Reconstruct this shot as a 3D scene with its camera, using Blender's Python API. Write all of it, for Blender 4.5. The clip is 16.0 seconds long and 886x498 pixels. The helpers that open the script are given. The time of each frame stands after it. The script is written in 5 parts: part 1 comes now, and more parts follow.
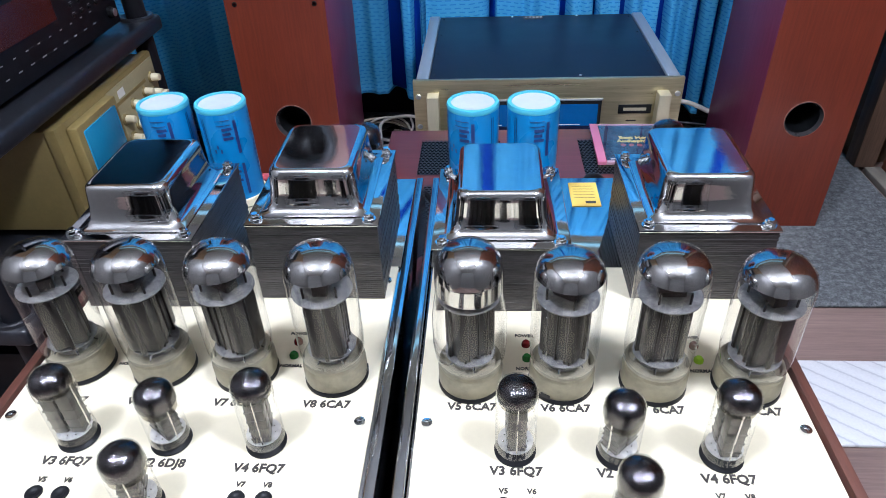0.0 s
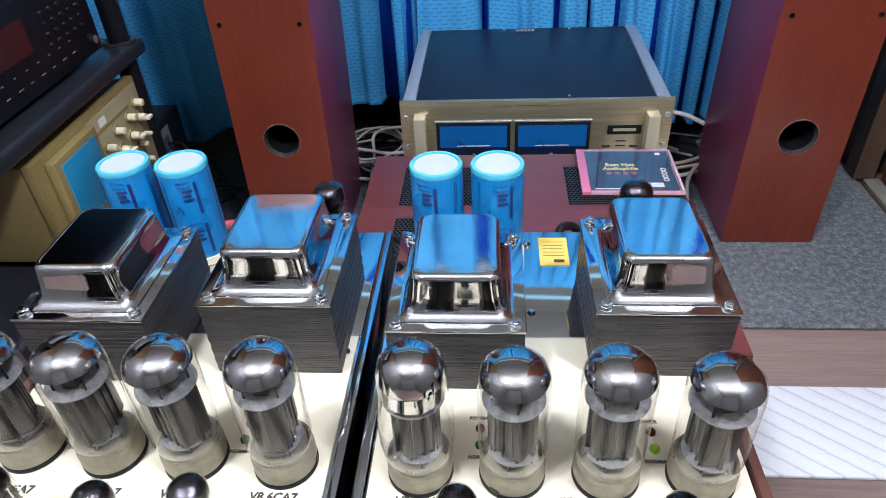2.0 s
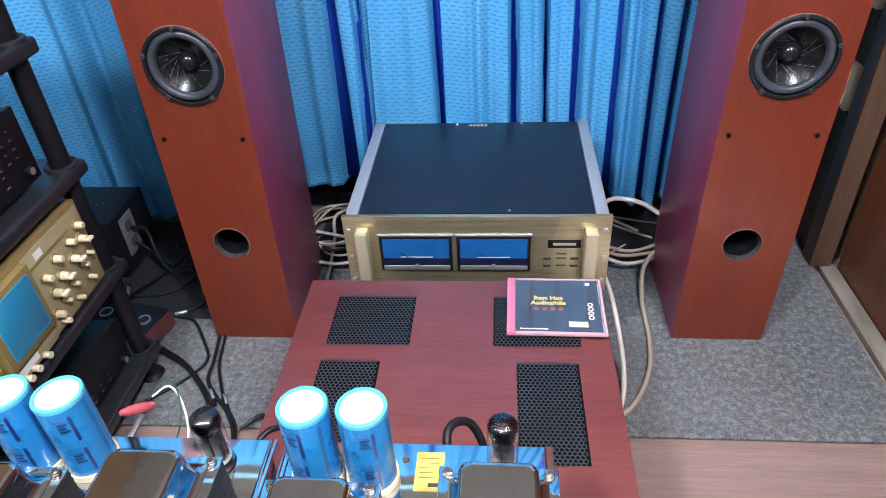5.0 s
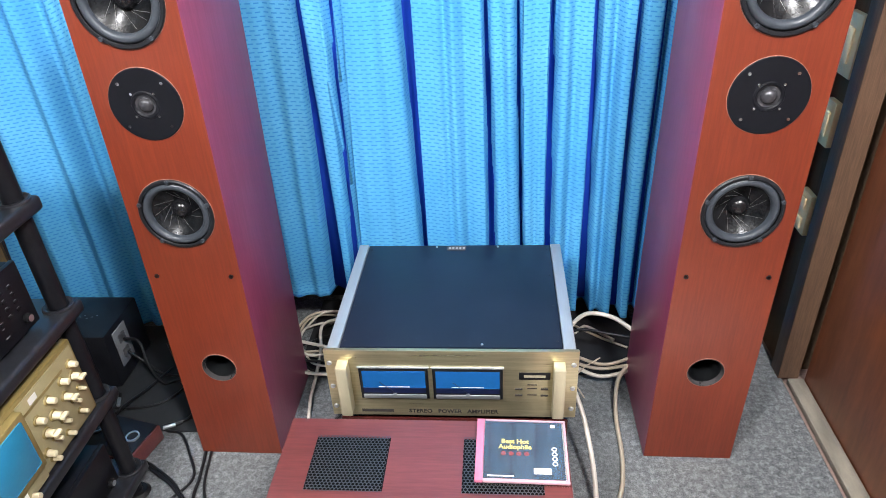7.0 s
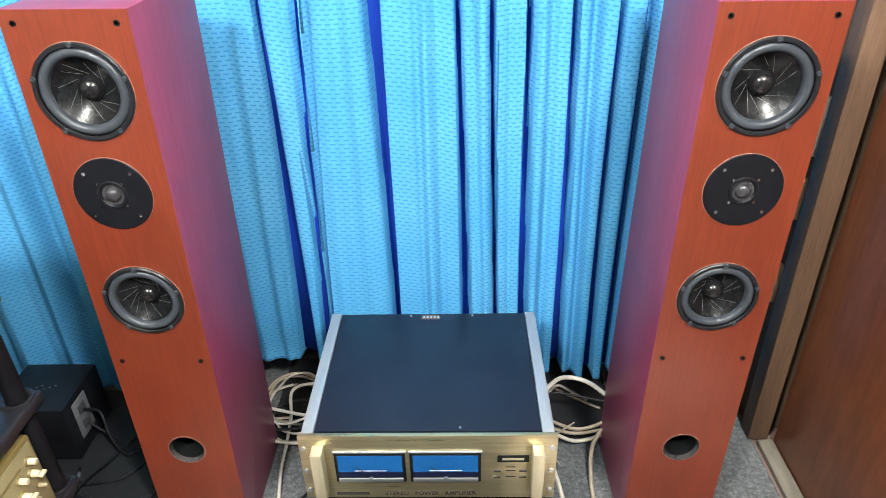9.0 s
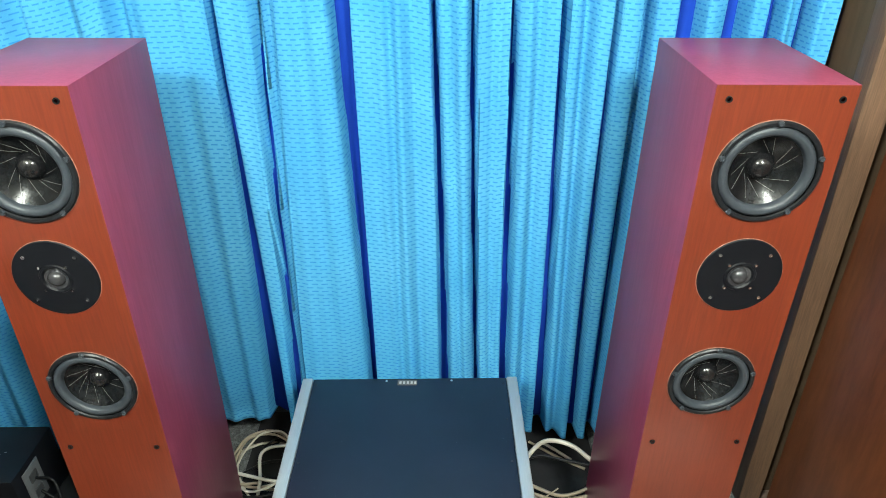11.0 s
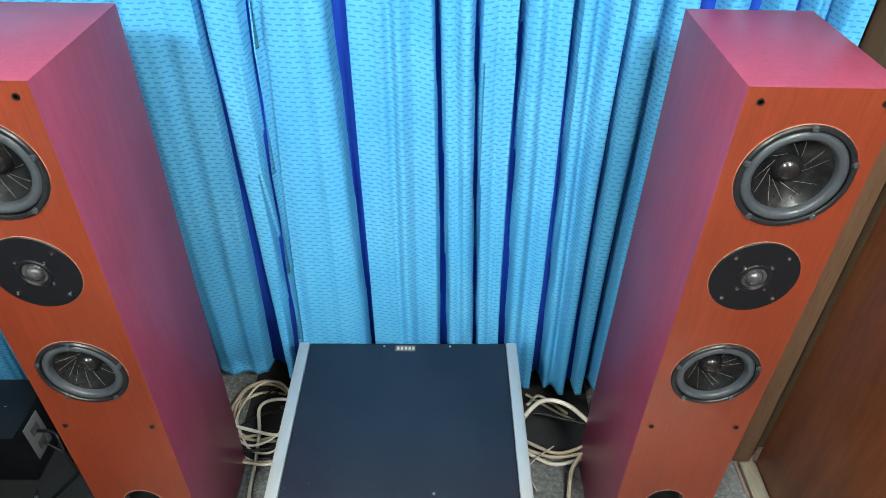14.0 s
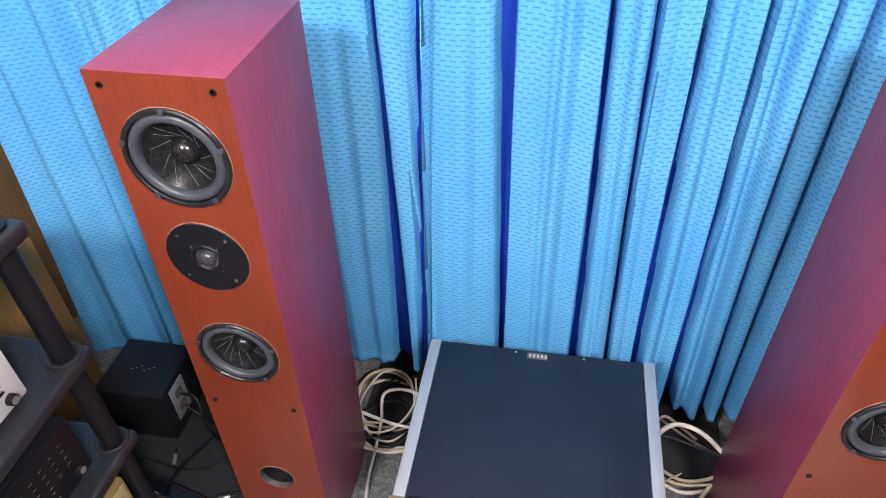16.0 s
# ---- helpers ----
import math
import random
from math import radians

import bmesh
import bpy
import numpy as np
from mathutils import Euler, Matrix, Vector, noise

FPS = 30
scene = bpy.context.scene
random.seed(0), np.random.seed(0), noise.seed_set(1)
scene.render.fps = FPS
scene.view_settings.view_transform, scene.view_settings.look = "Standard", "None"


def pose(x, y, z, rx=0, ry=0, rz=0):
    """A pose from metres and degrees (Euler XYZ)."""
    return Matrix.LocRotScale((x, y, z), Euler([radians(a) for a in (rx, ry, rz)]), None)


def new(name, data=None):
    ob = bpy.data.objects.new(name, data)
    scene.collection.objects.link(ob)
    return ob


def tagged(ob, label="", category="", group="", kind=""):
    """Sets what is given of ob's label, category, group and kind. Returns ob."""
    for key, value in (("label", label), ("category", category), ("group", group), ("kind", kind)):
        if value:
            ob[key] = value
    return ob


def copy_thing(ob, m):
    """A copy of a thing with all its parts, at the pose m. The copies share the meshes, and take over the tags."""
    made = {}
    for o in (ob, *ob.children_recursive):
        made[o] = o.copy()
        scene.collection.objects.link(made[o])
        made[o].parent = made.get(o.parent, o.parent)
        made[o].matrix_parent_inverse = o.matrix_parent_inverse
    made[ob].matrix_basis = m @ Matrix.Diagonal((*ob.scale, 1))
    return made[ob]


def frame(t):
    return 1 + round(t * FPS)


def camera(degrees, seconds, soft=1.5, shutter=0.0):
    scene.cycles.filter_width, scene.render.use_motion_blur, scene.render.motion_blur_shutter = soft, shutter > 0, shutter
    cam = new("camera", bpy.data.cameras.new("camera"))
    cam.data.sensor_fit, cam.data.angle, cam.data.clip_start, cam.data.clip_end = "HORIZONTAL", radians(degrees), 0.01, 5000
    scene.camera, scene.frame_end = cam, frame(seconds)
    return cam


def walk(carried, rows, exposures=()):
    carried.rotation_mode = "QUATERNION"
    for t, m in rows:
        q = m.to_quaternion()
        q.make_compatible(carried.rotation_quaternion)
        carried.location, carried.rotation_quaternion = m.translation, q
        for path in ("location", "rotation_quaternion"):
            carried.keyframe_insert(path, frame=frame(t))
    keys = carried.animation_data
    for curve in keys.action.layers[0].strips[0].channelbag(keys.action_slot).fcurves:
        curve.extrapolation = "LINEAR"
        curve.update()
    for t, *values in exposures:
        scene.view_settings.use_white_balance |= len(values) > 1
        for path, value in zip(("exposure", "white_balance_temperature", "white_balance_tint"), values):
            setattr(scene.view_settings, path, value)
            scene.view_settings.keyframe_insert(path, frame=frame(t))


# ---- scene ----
cam = camera(66.8, 16.0, soft=0.9)
METRES, EYE, TILT, LEAN, TURN = 1.02, 0.816, 0.0, 0.0, 4.6
ROWS = [
    (0.0, 0.0, 0.0, 0.0, -1.51, -35.69, 2.1),
    (0.5, 0.0027, 0.0059, 0.0087, -1.46, -35.98, 2.13),
    (1.0, 0.0112, 0.0166, 0.0144, -1.38, -36.36, 2.3),
    (1.5, 0.0228, 0.0293, 0.0261, -1.25, -36.54, 2.44),
    (2.0, 0.0381, 0.0422, 0.0422, -1.04, -36.71, 2.59),
    (2.5, 0.0608, 0.0594, 0.0651, -0.92, -36.76, 2.7),
    (3.0, 0.0859, 0.0802, 0.086, -0.84, -36.75, 2.78),
    (3.5, 0.1046, 0.0939, 0.1054, -0.78, -36.71, 2.78),
    (6.0, 0.1918, 0.1596, 0.272, -0.56, -34.32, 2.8),
    (6.5, 0.2036, 0.1582, 0.3157, -0.58, -32.66, 2.8),
    (7.0, 0.2053, 0.1685, 0.3493, -0.79, -31.68, 2.71),
    (7.5, 0.2068, 0.192, 0.3698, -1.13, -31.42, 2.56),
    (8.0, 0.2019, 0.2108, 0.4017, -1.67, -31.23, 2.3),
    (8.5, 0.1865, 0.2277, 0.4254, -2.61, -30.96, 1.87),
    (9.0, 0.1857, 0.2433, 0.4461, -3.67, -30.52, 1.31),
    (9.5, 0.1983, 0.2639, 0.4605, -4.49, -29.88, 0.96),
    (10.0, 0.1949, 0.3013, 0.4729, -4.72, -29.07, 0.81),
    (12.5, 0.2176, 0.4335, 0.5733, -4.97, -34.06, -0.07),
    (13.0, 0.2157, 0.4491, 0.5861, -4.87, -35.63, -0.08),
    (13.5, 0.2134, 0.4727, 0.5873, -4.75, -37.35, -0.2),
    (14.0, 0.2158, 0.4875, 0.5886, -4.47, -38.51, -0.15),
    (14.5, 0.2123, 0.5163, 0.5892, -4.08, -39.09, -0.09),
    (15.0, 0.1958, 0.5392, 0.5905, -2.72, -39.5, 0.53),
    (15.5, 0.1655, 0.5392, 0.595, 0.88, -39.68, 1.22),
    (16.0, 0.1371, 0.5309, 0.602, 5.33, -39.65, 1.55),
]
walk(cam, [(t, pose(0, 0, EYE, TILT, LEAN, TURN) @ pose(METRES * x, METRES * y, METRES * z, 90 + pitch, roll, yaw)) for t, x, y, z, yaw, pitch, roll in ROWS],
     exposures=[(0.0, -1.42, 5550, 18), (1.5, -1.36, 5650, 18), (2.5, -1.32, 5850, 19), (3.5, -0.92, 6050, 20), (6.0, -0.72, 6350, 22), (6.5, -0.46, 6450, 14), (7.0, -0.40, 6550, 15), (8.0, -0.38, 6750, 15), (9.5, -0.36, 6950, 3),
                (10.0, -0.58, 6950, -3), (13.0, -0.64, 6950, 1), (14.5, -0.62, 6950, 6), (16.0, -0.63, 7000, 23)])

# ---- light: two ceiling lamps in a closed room ----
world = bpy.data.worlds.new("world")
world.use_nodes = True
world.node_tree.nodes["Background"].inputs[0].default_value = (0.02, 0.022, 0.025, 1)
scene.world = world
LAMPS = [(-0.55, -0.25), (0.74, -0.15)]
LAMP_Z, LAMP_COLOR, LAMP_GLOW = 2.42, (0.94, 0.975, 1.0), 700.0


# ---- materials ----
def nodes_of(name):
    m = bpy.data.materials.new(name)
    m.use_nodes = True
    return m, m.node_tree.nodes, m.node_tree.links, m.node_tree.nodes["Principled BSDF"]


def mapped(N, L, scale=(1, 1, 1), uv=False):
    tc, mp = N.new("ShaderNodeTexCoord"), N.new("ShaderNodeMapping")
    mp.inputs["Scale"].default_value = scale
    L.new(tc.outputs["UV" if uv else "Object"], mp.inputs["Vector"])
    return mp.outputs["Vector"]


def noise_of(N, L, vec, scale, detail=4.0, rough=0.6):
    n = N.new("ShaderNodeTexNoise")
    n.inputs["Scale"].default_value, n.inputs["Detail"].default_value, n.inputs["Roughness"].default_value = scale, detail, rough
    L.new(vec, n.inputs["Vector"])
    return n.outputs["Fac"]


def ramp(N, L, fac, stops):
    r = N.new("ShaderNodeValToRGB")
    e = r.color_ramp.elements
    while len(e) < len(stops):
        e.new(0.5)
    for el, (p, c) in zip(e, stops):
        el.position, el.color = p, (*c, 1) if len(c) == 3 else c
    L.new(fac, r.inputs["Fac"])
    return r.outputs["Color"]


def mul(c, k):
    return tuple(min(1.0, v * k) for v in c)


def mixed(N, L, fac, a, b, kind="MIX"):
    m = N.new("ShaderNodeMix")
    m.data_type, m.blend_type = "RGBA", kind
    for sock, v in ((m.inputs["Factor"], fac), (m.inputs["A"], a), (m.inputs["B"], b)):
        if isinstance(v, (int, float)):
            sock.default_value = v
        elif isinstance(v, tuple):
            sock.default_value = (*v, 1)
        else:
            L.new(v, sock)
    return m.outputs["Result"]


def bumped(N, L, P, height, strength, dist=0.001):
    b = N.new("ShaderNodeBump")
    b.inputs["Strength"].default_value, b.inputs["Distance"].default_value = strength, dist
    L.new(height, b.inputs["Height"])
    L.new(b.outputs["Normal"], P.inputs["Normal"])


def plain(name, color, rough=0.5, metal=0.0, var=0.12, scale=25.0, grain=180.0, bump=0.1, dist=0.0006, coat=0.0, stretch=(1, 1, 1), rvar=0.12, spec=0.5):
    """Paint, plastic or metal with two scales of variation, fine relief and uneven gloss."""
    m, N, L, P = nodes_of(name)
    v = mapped(N, L, stretch)
    big, fine = noise_of(N, L, v, scale), noise_of(N, L, v, grain, 6)
    c = ramp(N, L, big, [(0.3, mul(color, 1 - var)), (0.7, mul(color, 1 + var))])
    c = mixed(N, L, 0.35, c, ramp(N, L, fine, [(0.35, mul(color, 1 - var)), (0.65, mul(color, 1 + var))]))
    L.new(c, P.inputs["Base Color"])
    r = N.new("ShaderNodeMapRange")
    r.inputs["To Min"].default_value, r.inputs["To Max"].default_value = max(0.0, rough * (1 - rvar * 2)), min(1.0, rough * (1 + rvar * 2))
    L.new(big, r.inputs["Value"])
    L.new(r.outputs["Result"], P.inputs["Roughness"])
    P.inputs["Metallic"].default_value, P.inputs["Coat Weight"].default_value = metal, coat
    P.inputs["Coat Roughness"].default_value = 0.12
    P.inputs["Specular IOR Level"].default_value = spec
    bumped(N, L, P, fine, bump, dist)
    return m


def wood(name, dark, light, rough=0.35, grain=(14, 14, 1.2), coat=0.0, fine=6.0, bump=0.06, spec=0.5):
    m, N, L, P = nodes_of(name)
    v = mapped(N, L, grain)
    a, b = noise_of(N, L, v, 2.2, 5, 0.55), noise_of(N, L, v, 2.2 * fine, 8, 0.7)
    big = noise_of(N, L, mapped(N, L), 2.5, 2)
    c = ramp(N, L, a, [(0.25, dark), (0.5, tuple((d + l) / 2 for d, l in zip(dark, light))), (0.75, light)])
    c = mixed(N, L, 0.4, c, ramp(N, L, b, [(0.4, mul(dark, 0.75)), (0.62, light)]))
    c = mixed(N, L, 0.3, c, ramp(N, L, big, [(0.3, mul(dark, 0.8)), (0.7, mul(light, 1.1))]))
    L.new(c, P.inputs["Base Color"])
    P.inputs["Roughness"].default_value, P.inputs["Coat Weight"].default_value, P.inputs["Coat Roughness"].default_value = rough, coat, 0.15
    P.inputs["Specular IOR Level"].default_value = spec
    bumped(N, L, P, b, bump, 0.0006)
    return m


def carpet_material():
    m, N, L, P = nodes_of("grey_felt_carpet")
    v = mapped(N, L)
    a, b, big = noise_of(N, L, v, 80, 8, 0.8), noise_of(N, L, v, 300, 3, 0.8), noise_of(N, L, v, 3, 3)
    c = ramp(N, L, a, [(0.40, (0.016, 0.019, 0.021)), (0.5, (0.082, 0.090, 0.095)), (0.60, (0.226, 0.242, 0.250))])
    c = mixed(N, L, 0.35, c, ramp(N, L, b, [(0.35, (0.023, 0.028, 0.031)), (0.65, (0.281, 0.296, 0.296))]))
    c = mixed(N, L, 0.18, c, ramp(N, L, big, [(0.35, (0.1, 0.1, 0.1)), (0.7, (0.3, 0.3, 0.29))]))
    L.new(c, P.inputs["Base Color"])
    P.inputs["Roughness"].default_value, P.inputs["Specular IOR Level"].default_value = 0.95, 0.1
    bumped(N, L, P, a, 0.8, 0.004)
    return m


def curtain_material():
    m, N, L, P = nodes_of("blue_dobby_curtain_cloth")
    v = mapped(N, L, (1, 1, 1), uv=True)
    dash = N.new("ShaderNodeTexBrick")
    dash.offset, dash.squash = 0.5, 1.0
    for k, val in (("Scale", 1.0), ("Mortar Size", 0.0040), ("Mortar Smooth", 0.35), ("Bias", 0.0), ("Brick Width", 0.0185), ("Row Height", 0.0092)):
        dash.inputs[k].default_value = val
    dash.inputs["Color1"].default_value = dash.inputs["Color2"].default_value = (1, 1, 1, 1)
    dash.inputs["Mortar"].default_value = (0, 0, 0, 1)
    L.new(v, dash.inputs["Vector"])
    fade = noise_of(N, L, mapped(N, L), 3.5, 3)
    weave = noise_of(N, L, mapped(N, L, (500, 500, 900), uv=True), 1.0, 2)
    lit = ramp(N, L, fade, [(0.3, (0.078, 0.400, 0.68)), (0.7, (0.135, 0.500, 0.74))])
    c = mixed(N, L, dash.outputs["Color"], lit, (0.034, 0.245, 0.58))
    c = mixed(N, L, 0.12, c, ramp(N, L, weave, [(0.3, (0.008, 0.10, 0.46)), (0.7, (0.10, 0.45, 0.80))]))
    L.new(c, P.inputs["Base Color"])
    P.inputs["Roughness"].default_value, P.inputs["Specular IOR Level"].default_value = 0.85, 0.06
    bumped(N, L, P, dash.outputs["Fac"], 0.25, 0.0012)
    thin, both = N.new("ShaderNodeBsdfTranslucent"), N.new("ShaderNodeMixShader")
    thin.inputs["Color"].default_value, both.inputs[0].default_value = (0.010, 0.16, 0.80, 1), 0.25
    L.new(P.outputs[0], both.inputs[1])
    L.new(thin.outputs[0], both.inputs[2])
    L.new(both.outputs[0], N["Material Output"].inputs["Surface"])
    return m


def glass(name, tint=(1, 1, 1), gloss=0.0, amount=1.0):
    m, N, L, P = nodes_of(name)
    N.remove(P)
    lw, tr, gl, mx = N.new("ShaderNodeLayerWeight"), N.new("ShaderNodeBsdfTransparent"), N.new("ShaderNodeBsdfGlossy"), N.new("ShaderNodeMixShader")
    steep, scaled = N.new("ShaderNodeMath"), N.new("ShaderNodeMath")
    lw.inputs["Blend"].default_value = 0.5
    steep.operation, scaled.operation = "POWER", "MULTIPLY_ADD"
    steep.inputs[1].default_value = 3.2
    scaled.inputs[1].default_value, scaled.inputs[2].default_value = 0.75 * amount, 0.045 * amount
    L.new(lw.outputs["Facing"], steep.inputs[0])
    L.new(steep.outputs[0], scaled.inputs[0])
    tr.inputs["Color"].default_value, gl.inputs["Roughness"].default_value = (*tint, 1), gloss
    L.new(scaled.outputs[0], mx.inputs[0])
    L.new(tr.outputs[0], mx.inputs[1])
    L.new(gl.outputs[0], mx.inputs[2])
    L.new(mx.outputs[0], N["Material Output"].inputs["Surface"])
    return m


CURTAIN = curtain_material()
CARPET = carpet_material()
# colour of the blue shade deep in the curtain's folds
FOLD_SHADE = plain("royal_blue_fold_shade", (0.008, 0.044, 0.33), 0.8, var=0.1, scale=6, grain=400, bump=0.2, spec=0.1)
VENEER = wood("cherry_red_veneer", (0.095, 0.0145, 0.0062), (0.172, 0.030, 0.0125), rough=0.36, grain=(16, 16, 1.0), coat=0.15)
# red veneer turned plum: the curtain's blue reflection is in the base colour
SIDE_VENEER_SHEEN = wood("red_veneer_blue_sheen", (0.195, 0.033, 0.070), (0.258, 0.051, 0.098), rough=0.32, spec=0.24, grain=(12, 12, 1.0), coat=0.0, bump=0.02)
CASE_WOOD = wood("mahogany_case", (0.078, 0.019, 0.019), (0.165, 0.044, 0.042), rough=0.36, grain=(1.4, 18, 18), coat=0.25)
DOOR_WOOD = wood("dark_door_veneer", (0.060, 0.017, 0.008), (0.185, 0.060, 0.025), rough=0.30, grain=(6, 6, 0.9), coat=0.2)
POST_WOOD = wood("weathered_post_wood", (0.050, 0.027, 0.016), (0.175, 0.098, 0.057), rough=0.6, grain=(30, 30, 1.5))
WALL_WOOD = wood("tan_plywood_wall", (0.085, 0.05, 0.024), (0.16, 0.098, 0.048), rough=0.5, grain=(5, 5, 0.8))
FLOOR_WOOD = wood("brown_floor_board", (0.155, 0.104, 0.088), (0.31, 0.215, 0.18), rough=0.45, grain=(1.0, 22, 22))
CEIL_WOOD = wood("ceiling_board", (0.05, 0.047, 0.034), (0.115, 0.108, 0.078), rough=0.6, grain=(9, 1.0, 9))
SILL = plain("pale_sill_wood", (0.185, 0.165, 0.13), 0.7, stretch=(12, 3, 12), scale=3, var=0.45)
DARK_EDGE = wood("dark_side_wood", (0.05, 0.018, 0.012), (0.12, 0.045, 0.03), rough=0.35, grain=(20, 1.5, 20))
WALL = plain("dim_plaster", (0.15, 0.145, 0.135), 0.9, var=0.1, scale=4, grain=120, bump=0.2)
DARK_WALL = plain("dark_wall", (0.02, 0.02, 0.026), 0.9, scale=4)
CREAM = plain("cream_enamel_plate", (0.70, 0.63, 0.45), 0.32, var=0.04, scale=14, grain=300, bump=0.03, coat=0.2)
CHROME = plain("polished_chrome", (0.70, 0.70, 0.71), 0.055, 1.0, var=0.12, scale=40, grain=70, bump=0.05, dist=0.001, rvar=0.4)
STEEL = plain("mirror_steel_sheet", (0.74, 0.76, 0.78), 0.07, 1.0, var=0.05, scale=18, grain=60, bump=0.03, dist=0.001, rvar=0.4)
LAMINATE = plain("varnished_laminations", (0.060, 0.056, 0.056), 0.38, 0.6, var=0.5, scale=16, grain=160, bump=0.3, stretch=(1, 1, 7))
BLACK_METAL = plain("black_paint_metal", (0.008, 0.0085, 0.011), 0.38, var=0.25, scale=20, spec=0.3)
BLACK_PLASTIC = plain("black_plastic", (0.007, 0.007, 0.008), 0.42, var=0.2, spec=0.3)
RUBBER = plain("black_rubber", (0.015, 0.015, 0.016), 0.55, var=0.15)
LID_BLUE = plain("navy_black_enamel", (0.007, 0.011, 0.022), 0.36, spec=0.38, var=0.3, scale=9, grain=700, bump=0.12)
ALU = plain("satin_aluminium", (0.70, 0.74, 0.77), 0.34, 0.9, var=0.05, stretch=(30, 1, 30))
_n, _l, _p = LID_BLUE.node_tree.nodes, LID_BLUE.node_tree.links, LID_BLUE.node_tree.nodes["Principled BSDF"]
_c = _p.inputs["Base Color"].links[0].from_socket
_dust = ramp(_n, _l, noise_of(_n, _l, mapped(_n, _l), 210, 2, 0.5), [(0.73, (0, 0, 0)), (0.80, (1, 1, 1))])
_l.new(mixed(_n, _l, _dust, _c, (0.16, 0.17, 0.19)), _p.inputs["Base Color"])
RAIL = plain("pale_rail_aluminium", (0.40, 0.44, 0.47), 0.40, 0.6, var=0.08, stretch=(30, 1, 30))
GOLD = plain("champagne_gold_panel", (0.58, 0.51, 0.32), 0.30, 0.85, var=0.2, scale=3, grain=12, stretch=(1.5, 60, 60), bump=0.08)
GOLD_LIGHT = plain("bright_champagne_handle", (0.60, 0.54, 0.37), 0.38, 0.55, var=0.06, stretch=(30, 30, 2))
SCOPE_CASE = plain("ochre_instrument_case", (0.21, 0.155, 0.052), 0.5, var=0.1)
SCOPE_FACE = plain("beige_instrument_face", (0.30, 0.255, 0.135), 0.5, var=0.08)
IVORY = plain("ivory_plastic", (0.66, 0.58, 0.38), 0.4, var=0.08)
CRT = plain("blue_screen_filter", (0.02, 0.22, 0.38), 0.22, var=0.06, scale=6, coat=0.4)
METER_BLUE = plain("blue_meter_face", (0.008, 0.085, 0.26), 0.25, var=0.1, scale=8, coat=0.6)
CAP_BLUE = plain("blue_capacitor_sleeve", (0.010, 0.16, 0.38), 0.28, var=0.06, scale=12, coat=0.3)
CAP_RIM = plain("pale_cyan_rim", (0.07, 0.36, 0.46), 0.3, var=0.04)
CAP_TOP = plain("pale_capacitor_top", (0.37, 0.40, 0.42), 0.5, var=0.08)
INK = plain("dark_ink", (0.03, 0.025, 0.02), 0.6, var=0.05)
DIAL_NAVY = plain("navy_dial_band", (0.006, 0.010, 0.035), 0.3, var=0.2)
INK_BLUE = plain("navy_ink", (0.006, 0.02, 0.11), 0.5, var=0.05)
PLATE_CREAM = plain("aged_cream_plate", (0.84, 0.72, 0.44), 0.55, var=0.08, spec=0.15)
WHITE = plain("white_plastic", (0.74, 0.73, 0.69), 0.45, var=0.05)


def ribbed_cloth():
    m, N, L, P = nodes_of("white_ribbed_cloth")
    mp = N.new("ShaderNodeMapping")
    tc = N.new("ShaderNodeTexCoord")
    mp.inputs["Rotation"].default_value = (0, 0, radians(-52))
    L.new(tc.outputs["Object"], mp.inputs["Vector"])
    w = N.new("ShaderNodeTexWave")
    w.inputs["Scale"].default_value, w.inputs["Distortion"].default_value, w.inputs["Detail Scale"].default_value = 11.5, 0.6, 12.0
    L.new(mp.outputs["Vector"], w.inputs["Vector"])
    fine = noise_of(N, L, mapped(N, L), 260, 5)
    c = ramp(N, L, w.outputs["Fac"], [(0.01, (0.47, 0.47, 0.48)), (0.07, (0.66, 0.66, 0.65)), (0.5, (0.70, 0.70, 0.69))])
    c = mixed(N, L, 0.25, c, ramp(N, L, fine, [(0.3, (0.50, 0.50, 0.50)), (0.7, (0.75, 0.75, 0.74))]))
    L.new(c, P.inputs["Base Color"])
    P.inputs["Roughness"].default_value = 0.9
    bumped(N, L, P, w.outputs["Fac"], 0.4, 0.002)
    return m


CLOTH = ribbed_cloth()
OUTLET_GREY = plain("dark_grey_outlet", (0.07, 0.07, 0.075), 0.5)
GREY_INK = plain("grey_print", (0.30, 0.30, 0.30), 0.5)
CABLE_BEIGE = plain("beige_cable_sleeve", (0.36, 0.30, 0.225), 0.5, var=0.1)
CABLE_WHITE = plain("white_cable_sleeve", (0.54, 0.49, 0.42), 0.45, var=0.08)
GETTER = plain("silvered_getter", (0.58, 0.575, 0.57), 0.035, 1.0, var=0.25, scale=70, grain=90, bump=0.05, rvar=0.5)
DARK_GETTER = plain("dark_speckled_getter", (0.095, 0.088, 0.095), 0.06, 1.0, var=0.8, scale=220, grain=260, bump=0.45, dist=0.0016, rvar=0.5)
PLATE_GREY = plain("grey_anode_plate", (0.026, 0.022, 0.020), 0.34, 0.5, var=0.4, scale=60, stretch=(1, 1, 0.3))
ANODE_BRIGHT = plain("bright_nickel_anode", (0.10, 0.095, 0.09), 0.30, 0.8, var=0.4, scale=120)
MICA_SHEET = glass("clear_mica_sheet", (0.80, 0.78, 0.73), 0.2, 2.2)
MICA = plain("milky_mica", (0.46, 0.45, 0.43), 0.45, var=0.3, scale=160)
TUBE_BASE = plain("cream_bakelite_base", (0.21, 0.185, 0.12), 0.45, var=0.3, scale=60)
GLASS = glass("clear_bulb_glass", amount=1.05)
